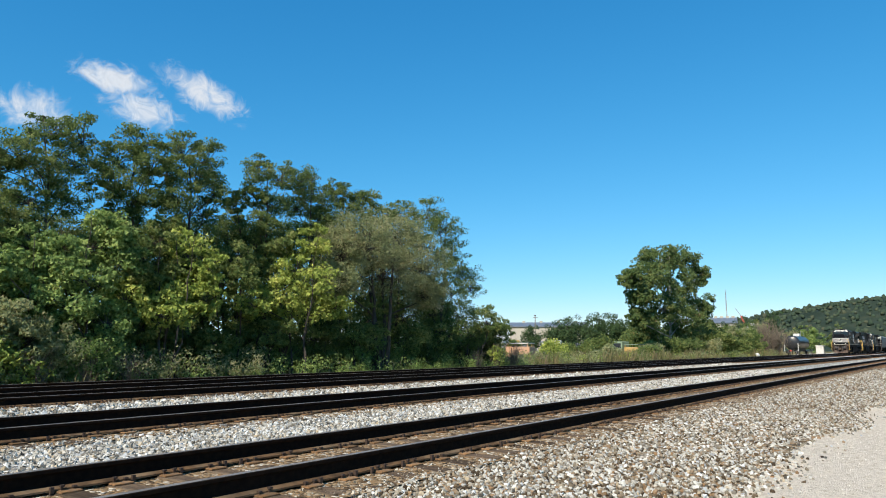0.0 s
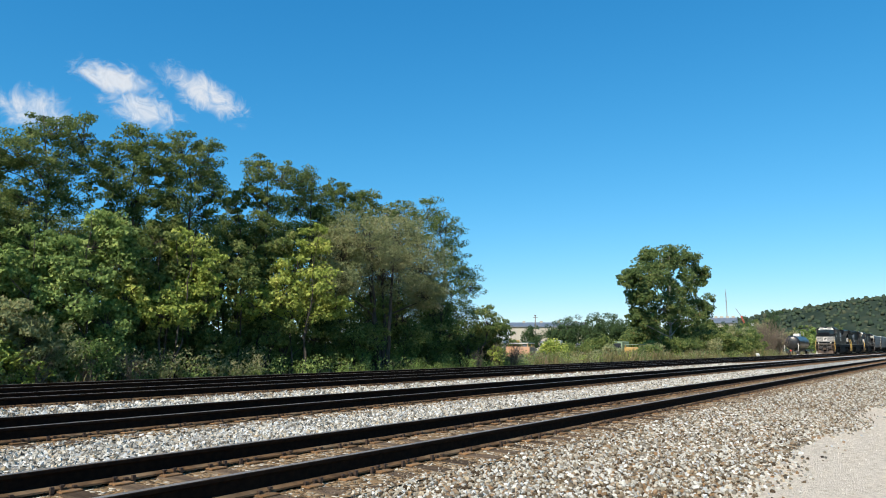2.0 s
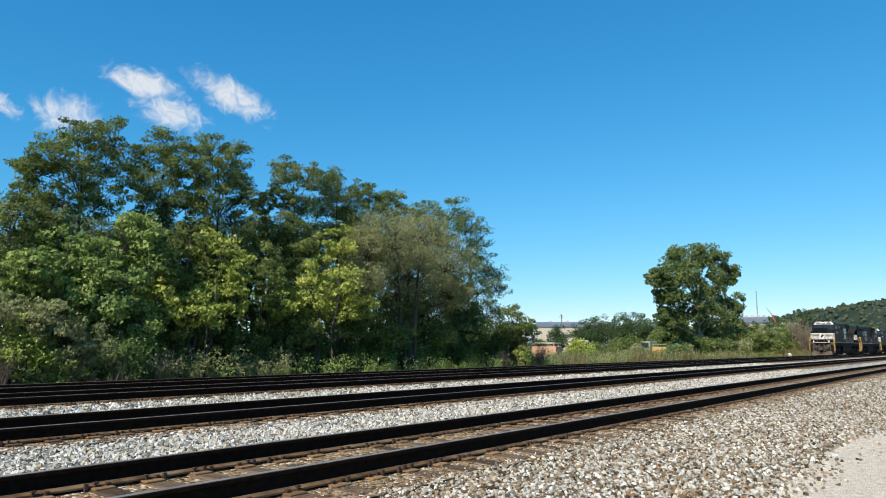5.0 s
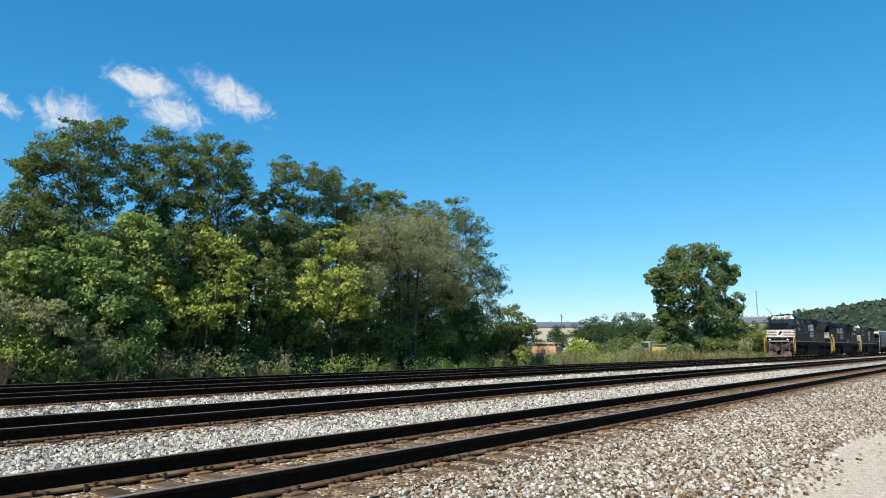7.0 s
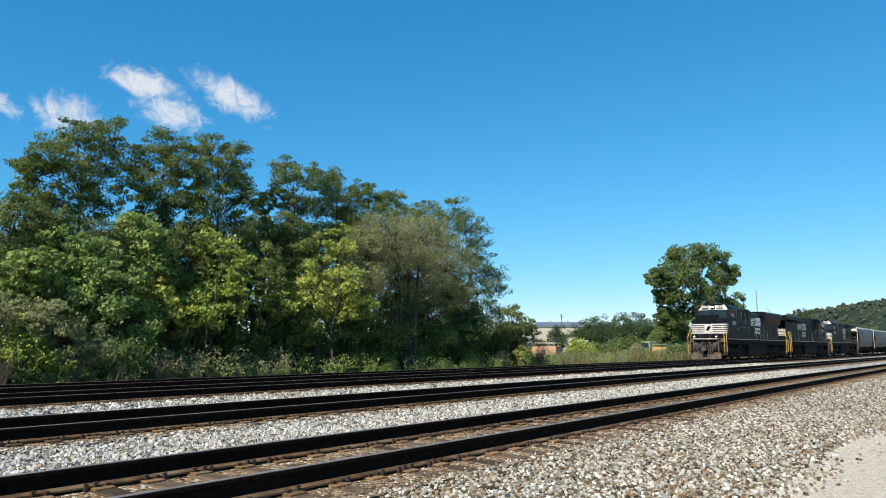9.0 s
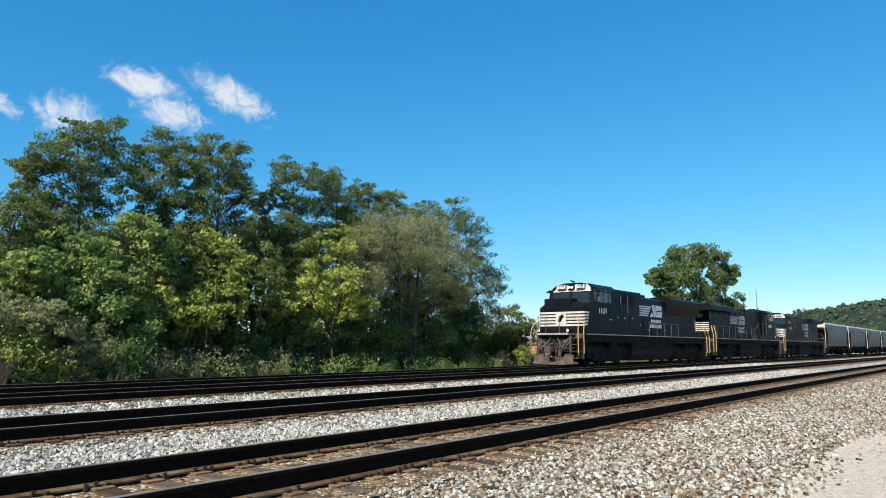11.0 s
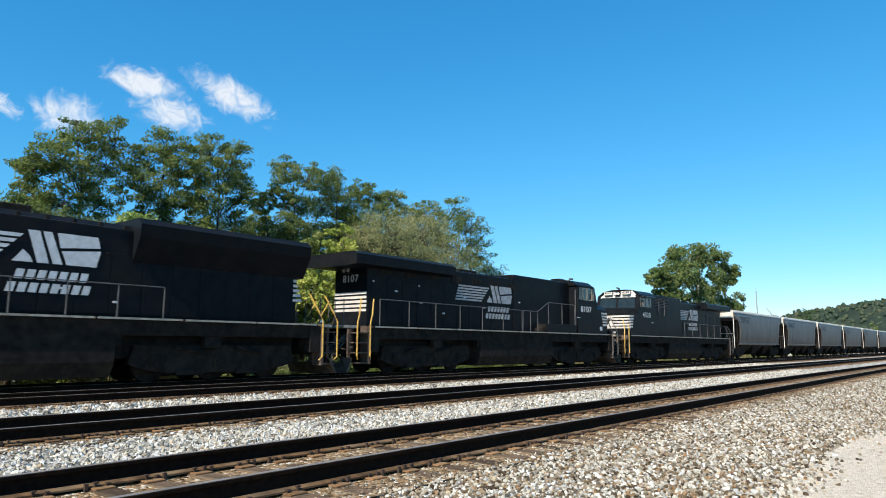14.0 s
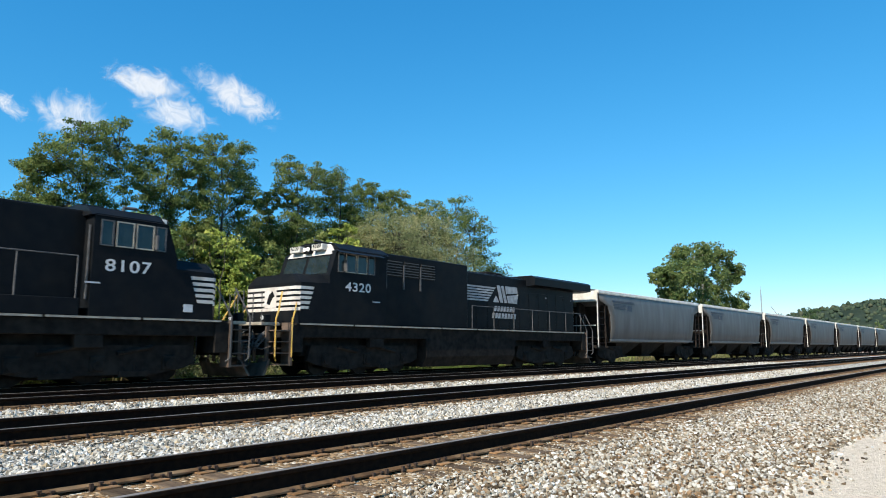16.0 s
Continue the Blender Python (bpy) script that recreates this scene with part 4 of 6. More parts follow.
# olive leaves here are chosen pale to put the sun into their colour
for i, (x, y, h, w, mat) in enumerate(((7.4, 25.4, 3.6, 1.3, M_OLIVE), (8.6, 25.0, 2.6, 1.1, M_YELLOWGREEN), (10.4, 25.2, 2.4, 1.1, M_OLIVE), (12.2, 25.0, 2.2, 1.0, M_BROAD))):
    shrub("vine_shrub", "tangled pale green vine-covered shrub in sun", x, y, h, w, mat, 760 + i, clumps=45, per=90, size=0.06, clump_r=0.42)
twig_bush(136.5, 28.6, 7.0, 2.6, 110, 700, 0.035, "pale leafless bush beside the spur track")
twig_bush(139.0, 27.5, 5.6, 2.0, 70, 701, 0.035, "pale leafless bush beside the spur track")
for i, (x, y, h, w) in enumerate(((42.3, 25.6, 2.3, 0.6), (41.6, 25.4, 1.6, 0.5), (36.5, 25.0, 1.4, 0.5), (38.7, 24.9, 2.0, 0.35), (8.0, 24.6, 1.9, 0.8), (10.2, 24.8, 1.6, 0.8), (13.5, 24.8, 1.5, 0.8),(11.8, 24.7, 1.3, 0.6))):
    twig_bush(x, y, h, w, 34, 710 + i)
shrub("young_shrub", "small yellow-green sapling at the edge of the wood", 38.6, 24.9, 1.9, 0.7, M_YELLOWGREEN, 730, clumps=22, per=40, size=0.07, clump_r=0.28)
shrub("young_shrub", "small yellow-flowering shrub at the foot of the trees", 10.0, 24.6, 1.2, 0.6, M_YELLOWGREEN, 731, clumps=20, per=40, size=0.06, clump_r=0.25)


# ---- buildings, masts and yard things beyond the field ----
M_CLAD = material("pale_metal_cladding", (0.40, 0.36, 0.29), 0.6, 0, (0.34, 0.31, 0.25), 0.4, stretch=(1, 1, 0.1))
M_SLATE = material("grey_metal_roofing", (0.16, 0.18, 0.21), 0.5, 0.3, (0.20, 0.22, 0.25), 0.3)
M_POLE = material("weathered_pole", (0.16, 0.14, 0.12), 0.9, 0, (0.22, 0.20, 0.18), 4)
M_ORANGE = material("faded_orange_machine_paint", (0.50, 0.27, 0.14), 0.6, 0, (0.42, 0.24, 0.15), 3, wear=((0.30, 0.20, 0.14), 2, 0.6))
M_MACHINE_YELLOW = material("machine_yellow_paint", (0.46, 0.30, 0.10), 0.6, 0, (0.36, 0.24, 0.10), 3)
M_GREEN = material("pale_green_machine_paint", (0.22, 0.30, 0.20), 0.6, 0, (0.18, 0.24, 0.16), 3)
M_RED = material("red_crane_paint", (0.50, 0.07, 0.04), 0.5, 0, (0.4, 0.08, 0.05), 3)
M_PALE = material("sunlit_pale_metal", (0.65, 0.63, 0.58), 0.5, 0, (0.5, 0.48, 0.45), 2)
M_TYRE = material("black_tyre_rubber", (0.02, 0.02, 0.02), 0.9, 0, (0.03, 0.03, 0.03), 8)


def hall(x, y, turn, length, depth, wall, ridge_h, label):
    """A low industrial hall: clad walls, shallow pitched roof, roof vents, doors."""
    ob = tagged(new("warehouse"), label, "warehouse", group="halls")
    ob.matrix_basis = pose(x, y, -0.4, 0, 0, turn)
    w = part("wall", boxes((-length / 2, length / 2, -depth / 2, depth / 2, 0, wall)), M_CLAD, ob)
    bm = bmesh.new()
    prism(bm, [(-depth / 2 - 0.4, wall - 0.05), (0, ridge_h), (depth / 2 + 0.4, wall - 0.05), (depth / 2 + 0.4, wall + 0.15), (0, ridge_h + 0.25), (-depth / 2 - 0.4, wall + 0.15)], -length / 2 - 0.4, length / 2 + 0.4, "x")
    part("roof", bm, M_SLATE, ob)
    for k in range(4):
        xx = -length * 0.35 + k * length * 0.23
        part("roof_vent", boxes((xx, xx + 0.9, -0.5, 0.5, ridge_h, ridge_h + 0.7), bevel=0.05), M_CLAD, ob)
        part("loading_door", boxes((xx, xx + 2.4, -depth / 2 - 0.04, -depth / 2, 0.9, 3.6)), M_SLATE, w)
    return ob


hall(196, 106, -62, 24, 16, 8.0, 9.4, "long pale warehouse with a grey pitched roof behind trees")
hall(216, 57.5, -75, 7, 12, 9.0, 10.6, "pale warehouse end with a grey roof behind trees")


def utility_pole(x, y, h, r, label, arm=True):
    ob = tagged(new("utility_pole"), label, "pole")
    ob.location = (x, y, ground_height(x, y))
    part("shaft", rod(bmesh.new(), [(0, 0, -0.2), (0, 0, h)], [r, r * 0.6], 8), M_POLE, ob)
    if arm:
        part("crossarm", boxes((-0.06, 0.06, -0.8, 0.8, h - 0.7, h - 0.55)), M_POLE, ob)
        part("lamp_head", boxes((-0.25, 0.25, -0.15, 0.35, h - 0.1, h + 0.1), bevel=0.03), M_POLE, ob)
    return ob


utility_pole(174, 98.5, 10.8, 0.22, "tall weathered wooden light pole beside the warehouse")
utility_pole(76.4, 47.5, 4.6, 0.12, "short wooden pole at the edge of the yard", False)
mast = tagged(new("radio_mast"), "thin grey lattice radio mast on the horizon", "mast")
mast.location = (241.9, 63.1, -0.4)
bm = bmesh.new()
for a in range(3):
    dx, dy = 0.22 * math.cos(a * 2.09), 0.22 * math.sin(a * 2.09)
    rod(bm, [(dx, dy, 0), (dx * 0.5, dy * 0.5, 20.4)], 0.06, 4)
part("lattice", bm, M_POLE, mast)
part("tip_antenna", rod(bmesh.new(), [(0, 0, 20.3), (0, 0, 21.6)], 0.04, 4), M_POLE, mast)
crane = tagged(new("crane"), "distant red boom crane with pale cab", "crane")
crane.location = (253, 59.8, -0.4)
part("boom", rod(bmesh.new(), [(0, 0, 9.0), (-0.3, 1.4, 12.8)], 0.28, 6), M_RED, crane)
part("jib", rod(bmesh.new(), [(-0.3, 1.4, 12.8), (-0.7, 3.0, 15.4)], 0.10, 5), M_POLE, crane)
part("crane_base", boxes((-0.9, 0.9, -0.9, 0.9, 0, 9.2)), M_POLE, crane)
shed = tagged(new("white_tank"), "small white tank seen above the bushes", "tank")
shed.location = (194.9, 44.9, -0.4)
part("vessel", drum(bmesh.new(), 0, 0, 4.2, 0.9, 8.4, "z", 16), M_PALE, shed)


def machine(name, label, x, y, turn, body_mat, cab_mat):
    """Track-maintenance machine: chassis, engine box, cab, wheels, raised arm."""
    ob = tagged(new(name), label, "machine", group="yard machines")
    ob.matrix_basis = pose(x, y, ground_height(x, y), 0, 0, turn)
    part("chassis", boxes((-2.6, 2.6, -1.0, 1.0, 0.55, 0.85), bevel=0.03), body_mat, ob)
    part("engine_box", boxes((-2.4, 0.2, -0.9, 0.9, 0.85, 1.75), bevel=0.08), body_mat, ob)
    c = part("cab", boxes((0.5, 2.0, -0.9, 0.9, 0.85, 2.5), bevel=0.08), cab_mat, ob)
    part("window", boxes((0.7, 1.8, -0.915, 0.915, 1.6, 2.25)), M_GLASS_FAR, c)
    part("canopy", boxes((-2.3, 0.1, -1.0, 1.0, 2.05, 2.13)), cab_mat, ob)
    for a in (-2.2, 0.0):
        for b in (-0.9, 0.9):
            part("canopy_post", boxes((a - 0.04, a + 0.04, b - 0.04, b + 0.04, 1.7, 2.08)), body_mat, ob)
    for a in (-1.7, 1.7):
        for b in (-1.0, 1.0):
            part("wheel", drum(bmesh.new(), a, b, 0.42, 0.42, 0.22, "y", 18), M_TYRE, ob)
    part("arm", rod(bmesh.new(), [(2.4, 0, 0.9), (3.2, 0, 2.1), (4.1, 0, 1.0)], 0.12, 6), body_mat, ob)
    return ob


M_GLASS_FAR = material("dark_cab_window", (0.03, 0.035, 0.04), 0.15, 0, (0.04, 0.045, 0.05), 3)
machine("track_machine", "faded orange track machine parked behind weeds", 60.5, 37.2, 100, M_ORANGE, M_PALE)
machine("track_machine", "yellow and orange track machine parked behind weeds", 66.0, 40.0, 60, M_MACHINE_YELLOW, M_MACHINE_YELLOW)
machine("track_machine", "orange track machine parked behind weeds", 74.0, 39.5, 20, M_ORANGE, M_PALE)
machine("track_machine", "green and yellow machine parked behind weeds", 89.4, 36.2, 80, M_MACHINE_YELLOW, M_GREEN)


# ---- spur track with its tank wagon ----
M_TANK = material("black_tank_paint", (0.018, 0.018, 0.02), 0.35, 0, (0.03, 0.03, 0.03), 2)
spur = tagged(new("spur_track"), "curved rusty spur track leaving the line", "railway track", kind="structure")
for side in (-G, G):
    pts = []
    for k in range(25):
        u = k / 24
        pts.append((100 + 110 * u, 24.0 + 4.6 * math.sin(u * 1.9) + side, RT - 0.45))
    part("rail", rod(bmesh.new(), pts, 0.08, 5), M_RAIL, spur)
for k in range(60):
    u = k / 60
    t_ob = new("tie", TIE)
    t_ob.parent = spur
    t_ob.matrix_basis = pose(108 + 100 * u, 24.0 + 4.6 * math.sin((8 + 100 * u) / 110 * 1.9), RT - 0.50)
tank = tagged(new("tank_wagon"), "black cylindrical tank wagon parked on the spur", "freight wagon")
tank.matrix_basis = pose(160.5, 28.0, RT - 0.38, 0, 0, 1.5)
bm = bmesh.new()
drum(bm, 0, 0, 2.5, 1.42, 13.0, "x", 28)
for sgn in (-1, 1):
    bmesh.ops.create_uvsphere(bm, u_segments=24, v_segments=10, radius=1.42, matrix=Matrix.Translation((sgn * 6.5, 0, 2.5)) @ Matrix.Diagonal((0.4, 1, 1, 1)))
part("tank_shell", bm, M_TANK, tank)
part("manway", boxes((-0.8, 0.8, -0.6, 0.6, 3.8, 4.4), bevel=0.05), M_PALE, tank)
part("platform_rail", rod(bmesh.new(), [(-1.6, -1.0, 4.0), (-1.6, -1.0, 4.9), (1.6, -1.0, 4.9), (1.6, -1.0, 4.0)], 0.03, 5), M_PALE, tank)
part("centre_sill", boxes((-8.0, 8.0, -0.4, 0.4, 0.75, 1.1)), M_TANK, tank)
part("end_ladder", boxes((-7.6, -7.5, -1.3, -1.2, 0.8, 2.4), (-7.6, -7.5, 1.2, 1.3, 0.8, 2.4)), M_PALE, tank)
part("coupler", boxes((-8.8, -8.0, -0.15, 0.15, 0.75, 1.05)), M_RED, tank)
for xc in (-5.6, 5.6):
    bm = bmesh.new()
    for a in (-0.9, 0.9):
        for b in (-0.75, 0.75):
            drum(bm, xc + a, b, 0.46, 0.46, 0.12, "y", 18)
    for b in (-1.0, 1.0):
        box(bm, xc - 1.3, xc + 1.3, b - 0.1, b + 0.1, 0.4, 0.8)
    part("truck", bm, M_TANK, tank)
cabinet = tagged(new("signal_cabinet"), "small white trackside signal cabinet", "cabinet")
cabinet.location = (168, 24.9, ground_height(168, 24.9))
part("housing", boxes((-0.6, 0.6, -0.75, 0.75, 0.1, 2.0), bevel=0.04), M_PALE, cabinet)
part("cabinet_roof", boxes((-0.7, 0.7, -0.85, 0.85, 2.0, 2.1)), M_PALE, cabinet)
part("cabinet_base", boxes((-0.55, 0.55, -0.7, 0.7, -0.1, 0.1)), M_POLE, cabinet)
lay("gravel_apron", 2500, 118, 200, 22.6, 27.2, M_STONE, 21, 0.12, "pale gravel beside the spur track", 1.0)
rock = scatter_stones("white_rock", np.array([(102.5, 22.9, 0.25)]), np.array([0.7]), M_PALE, 31, "pale rock")
tagged(rock, "pale white rock lying beside the far track", "rock", kind="")


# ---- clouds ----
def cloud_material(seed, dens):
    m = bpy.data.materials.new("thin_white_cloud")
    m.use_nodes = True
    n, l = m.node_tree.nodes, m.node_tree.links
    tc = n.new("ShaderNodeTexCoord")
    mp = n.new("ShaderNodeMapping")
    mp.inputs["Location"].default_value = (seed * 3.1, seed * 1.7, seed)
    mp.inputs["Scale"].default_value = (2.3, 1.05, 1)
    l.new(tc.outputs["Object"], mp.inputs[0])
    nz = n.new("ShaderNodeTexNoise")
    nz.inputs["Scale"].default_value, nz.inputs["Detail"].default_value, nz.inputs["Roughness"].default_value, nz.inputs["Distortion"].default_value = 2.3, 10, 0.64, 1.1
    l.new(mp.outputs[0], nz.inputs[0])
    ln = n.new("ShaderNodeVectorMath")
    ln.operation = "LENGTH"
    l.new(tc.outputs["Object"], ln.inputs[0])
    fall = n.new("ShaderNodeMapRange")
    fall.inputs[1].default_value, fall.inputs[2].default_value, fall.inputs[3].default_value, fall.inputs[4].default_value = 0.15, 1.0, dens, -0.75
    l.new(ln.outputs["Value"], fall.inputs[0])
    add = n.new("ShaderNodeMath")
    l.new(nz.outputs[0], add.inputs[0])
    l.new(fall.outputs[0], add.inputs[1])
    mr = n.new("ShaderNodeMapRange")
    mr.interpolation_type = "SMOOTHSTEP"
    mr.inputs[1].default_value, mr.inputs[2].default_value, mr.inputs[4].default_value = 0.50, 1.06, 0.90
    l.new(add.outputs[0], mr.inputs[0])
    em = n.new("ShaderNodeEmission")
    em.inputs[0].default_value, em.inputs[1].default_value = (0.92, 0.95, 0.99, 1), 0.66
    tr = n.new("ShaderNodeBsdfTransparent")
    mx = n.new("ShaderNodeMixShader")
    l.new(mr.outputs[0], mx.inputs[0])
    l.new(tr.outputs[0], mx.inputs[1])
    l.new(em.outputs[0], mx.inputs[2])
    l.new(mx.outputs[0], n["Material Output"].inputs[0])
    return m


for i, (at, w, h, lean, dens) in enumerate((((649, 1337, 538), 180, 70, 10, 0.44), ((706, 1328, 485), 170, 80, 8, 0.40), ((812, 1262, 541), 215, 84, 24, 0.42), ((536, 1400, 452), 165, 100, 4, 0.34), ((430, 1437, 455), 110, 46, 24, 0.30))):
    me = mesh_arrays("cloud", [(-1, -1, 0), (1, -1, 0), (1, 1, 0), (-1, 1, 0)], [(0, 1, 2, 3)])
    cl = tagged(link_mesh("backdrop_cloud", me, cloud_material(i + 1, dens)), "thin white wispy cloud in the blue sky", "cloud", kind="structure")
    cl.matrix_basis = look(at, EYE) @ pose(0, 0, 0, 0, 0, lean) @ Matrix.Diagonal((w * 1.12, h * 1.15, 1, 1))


# ---- train: paints ----
M_BLACK = material("black_locomotive_paint", (0.0062, 0.0080, 0.0105), 0.32, 0, (0.0095, 0.0110, 0.0130), 3, spec=0.04, wear=((0.020, 0.0175, 0.015), 1.3, 0.4), bump=0.05, bump_scale=6)
M_UNDER = material("grimy_underframe", (0.010, 0.0093, 0.0086), 0.85, 0, (0.021, 0.018, 0.0155), 5, spec=0.08, wear=((0.04, 0.034, 0.028), 2.0, 0.6))
M_WHITE = material("white_stripe_paint", (0.62, 0.59, 0.55), 0.5, 0, (0.52, 0.48, 0.44), 7, wear=((0.34, 0.28, 0.24), 3.0, 0.6))
M_SOOTED = material("sooted_lettering", (0.40, 0.41, 0.42), 0.6, 0, (0.25, 0.25, 0.25), 5)
M_SILVER = material("faded_white_lettering", (0.62, 0.63, 0.64), 0.5, 0, (0.5, 0.5, 0.5), 6)
M_YELLOW = material("yellow_handrail_paint", (0.60, 0.37, 0.05), 0.55, 0, (0.45, 0.28, 0.06), 9, wear=((0.34, 0.25, 0.15), 4, 0.7))
M_PILOT = material("rusty_dusty_pilot", (0.085, 0.058, 0.042), 0.85, 0, (0.036, 0.025, 0.019), 6, wear=((0.20, 0.14, 0.10), 3.0, 0.6), bump=0.2)
M_HOSE = material("black_rubber_hose", (0.05, 0.05, 0.055), 0.7, 0, (0.12, 0.12, 0.12), 8)
M_SILL = material("dirty_cream_sill_line", (0.40, 0.36, 0.29), 0.6, 0, (0.24, 0.21, 0.17), 5)
M_GREYRAIL = material("dull_grey_handrail", (0.05, 0.05, 0.052), 0.6, 0, (0.09, 0.09, 0.09), 7)
M_GLASS = material("tinted_cab_glass", (0.012, 0.02, 0.022), 0.05, 0, (0.02, 0.028, 0.03), 3, spec=0.45)
M_LAMP = bpy.data.materials.new("lit_headlight")
M_LAMP.use_nodes = True
M_LAMP.node_tree.nodes["Principled BSDF"].inputs["Emission Color"].default_value = (1, 0.95, 0.8, 1)
M_LAMP.node_tree.nodes["Principled BSDF"].inputs["Emission Strength"].default_value = 0.9
M_HOPPER = material("grey_hopper_paint", (0.130, 0.130, 0.129), 0.5, 0, (0.095, 0.095, 0.093), 2.2, stretch=(1, 1, 0.22), wear=((0.055, 0.050, 0.045), 1.3, 0.85), bump=0.08, bump_scale=2.5)
M_CREAM = material("pale_cream_roof_paint", (0.66, 0.64, 0.58), 0.6, 0, (0.5, 0.48, 0.43), 3, wear=((0.34, 0.31, 0.26), 2.0, 0.5))
M_ROOF = material("weathered_hopper_roof", (0.30, 0.28, 0.24), 0.8, 0, (0.22, 0.20, 0.17), 3)
# near-black brown: the shade of the wagon's end recess is put into this colour
M_SLOPE = material("shaded_brown_slope_sheet", (0.016, 0.013, 0.011), 0.85, 0, (0.030, 0.022, 0.018), 3, spec=0.1)
M_MARK = material("faded_blue_grey_marking", (0.035, 0.045, 0.065), 0.6, 0, (0.06, 0.07, 0.09), 5)


def text_part(words, size, mat, parent, m, name="road_number"):
    """Painted characters as a thin mesh on a flat side; m places the text's own plane."""
    cu = bpy.data.curves.new("characters", "FONT")
    cu.body, cu.size, cu.extrude, cu.offset = words, size, 0.003, size * 0.012
    cu.space_character = 1.1
    cu.align_x, cu.align_y = "CENTER", "BOTTOM"
    tmp = bpy.data.objects.new("characters", cu)
    me = bpy.data.meshes.new_from_object(tmp)
    bpy.data.objects.remove(tmp)
    me.materials.clear()
    ob = link_mesh(name, me, mat, parent)
    ob.matrix_basis = m
    return ob


def wheelset(parent, x, r=0.53, gauge=0.75):
    """Axle with two flanged wheels, turning on its bearing."""
    bm = bmesh.new()
    for s in (-1, 1):
        drum(bm, 0, s * gauge, 0, r, 0.12, "y", 24)
        drum(bm, 0, s * (gauge - 0.055), 0, r + 0.03, 0.02, "y", 24)
        drum(bm, 0, s * (gauge + 0.06), 0, r * 0.35, 0.06, "y", 10)
    drum(bm, 0, 0, 0, 0.09, 2.05, "y", 10)
    for k in range(3):
        a = k * math.pi / 3
        for s in (-1, 1):
            box(bm, -r * 0.8 * abs(math.cos(a)) - 0.02, r * 0.8 * abs(math.cos(a)) + 0.02, s * (gauge + 0.062) - 0.008, s * (gauge + 0.062) + 0.008, -0.02 - r * 0.6 * math.sin(a), 0.02 + r * 0.6 * math.sin(a) + 0.001)
    ob = part("wheelset", bm, M_UNDER, parent)
    ob.location = (x, 0, r)
    return ob


WHEELS = []


def truck(parent, xc, spread, axles, r, w=1.12):
    """A truck frame with side castings, springs and boxes, and its wheelsets."""
    half = spread * (axles - 1) / 2
    bm = bmesh.new()
    for s in (-1, 1):
        y0, y1 = s * w - 0.09, s * w + 0.09
        prism(bm, [(xc - half - 0.85, 0.55), (xc - half - 0.7, 1.08), (xc + half + 0.7, 1.08), (xc + half + 0.85, 0.55), (xc + half + 0.45, 0.40), (xc + half - 0.35, 0.26), (xc - half + 0.35, 0.26), (xc - half - 0.45, 0.40)], y0, y1)
        for k in range(axles):
            xa = xc - half + k * spread
            box(bm, xa - 0.2, xa + 0.2, s * w - 0.14, s * w + 0.14, 0.36, 0.78, 0.03)
            drum(bm, xa, s * (w + 0.15), r, 0.13, 0.06, "y", 12)
        for k in range(axles - 1):
            xa = xc - half + (k + 0.5) * spread
            for dx in (-0.24, 0, 0.24):
                drum(bm, xa + dx, s * w, 0.50, 0.10, 0.28, "z", 10)
            box(bm, xa - 0.42, xa + 0.42, s * w - 0.13, s * w + 0.13, 0.20, 0.36)
            rod(bm, [(xa - 0.5, s * (w + 0.13), 0.85), (xa + 0.5, s * (w + 0.13), 1.02)], 0.06, 8)
    box(bm, xc - 0.3, xc + 0.3, -w, w, 0.6, 0.95)
    for k in range(axles - 1):
        xa = xc - half + (k + 0.5) * spread
        box(bm, xa - spread * 0.42, xa + spread * 0.42, -0.62, 0.62, 0.16, 0.85, 0.05)
    frame_ob = part("truck_frame", bm, M_UNDER, parent)
    for k in range(axles):
        ob = wheelset(frame_ob, xc - half + k * spread, r)
        WHEELS.append((ob, r, parent))
    return frame_ob


def stripes(parent, x_front, s, z0, z1, count, length, slant, y, mat, gap=0.42):
    """A stack of painted side bars, shorter and slanting towards the bottom."""
    step = (z1 - z0) / count
    for k in range(count):
        zt = z1 - k * step
        zb = zt - step * (1 - gap)
        e0, e1 = length - slant * k / count, length - slant * (k + 1 - gap) / count
        bm = bmesh.new()
        prism(bm, [(x_front, zt), (x_front, zb), (x_front - e1, zb), (x_front - e0, zt)], s * y, s * (y + 0.006))
        part("stripe", bm, mat, parent)


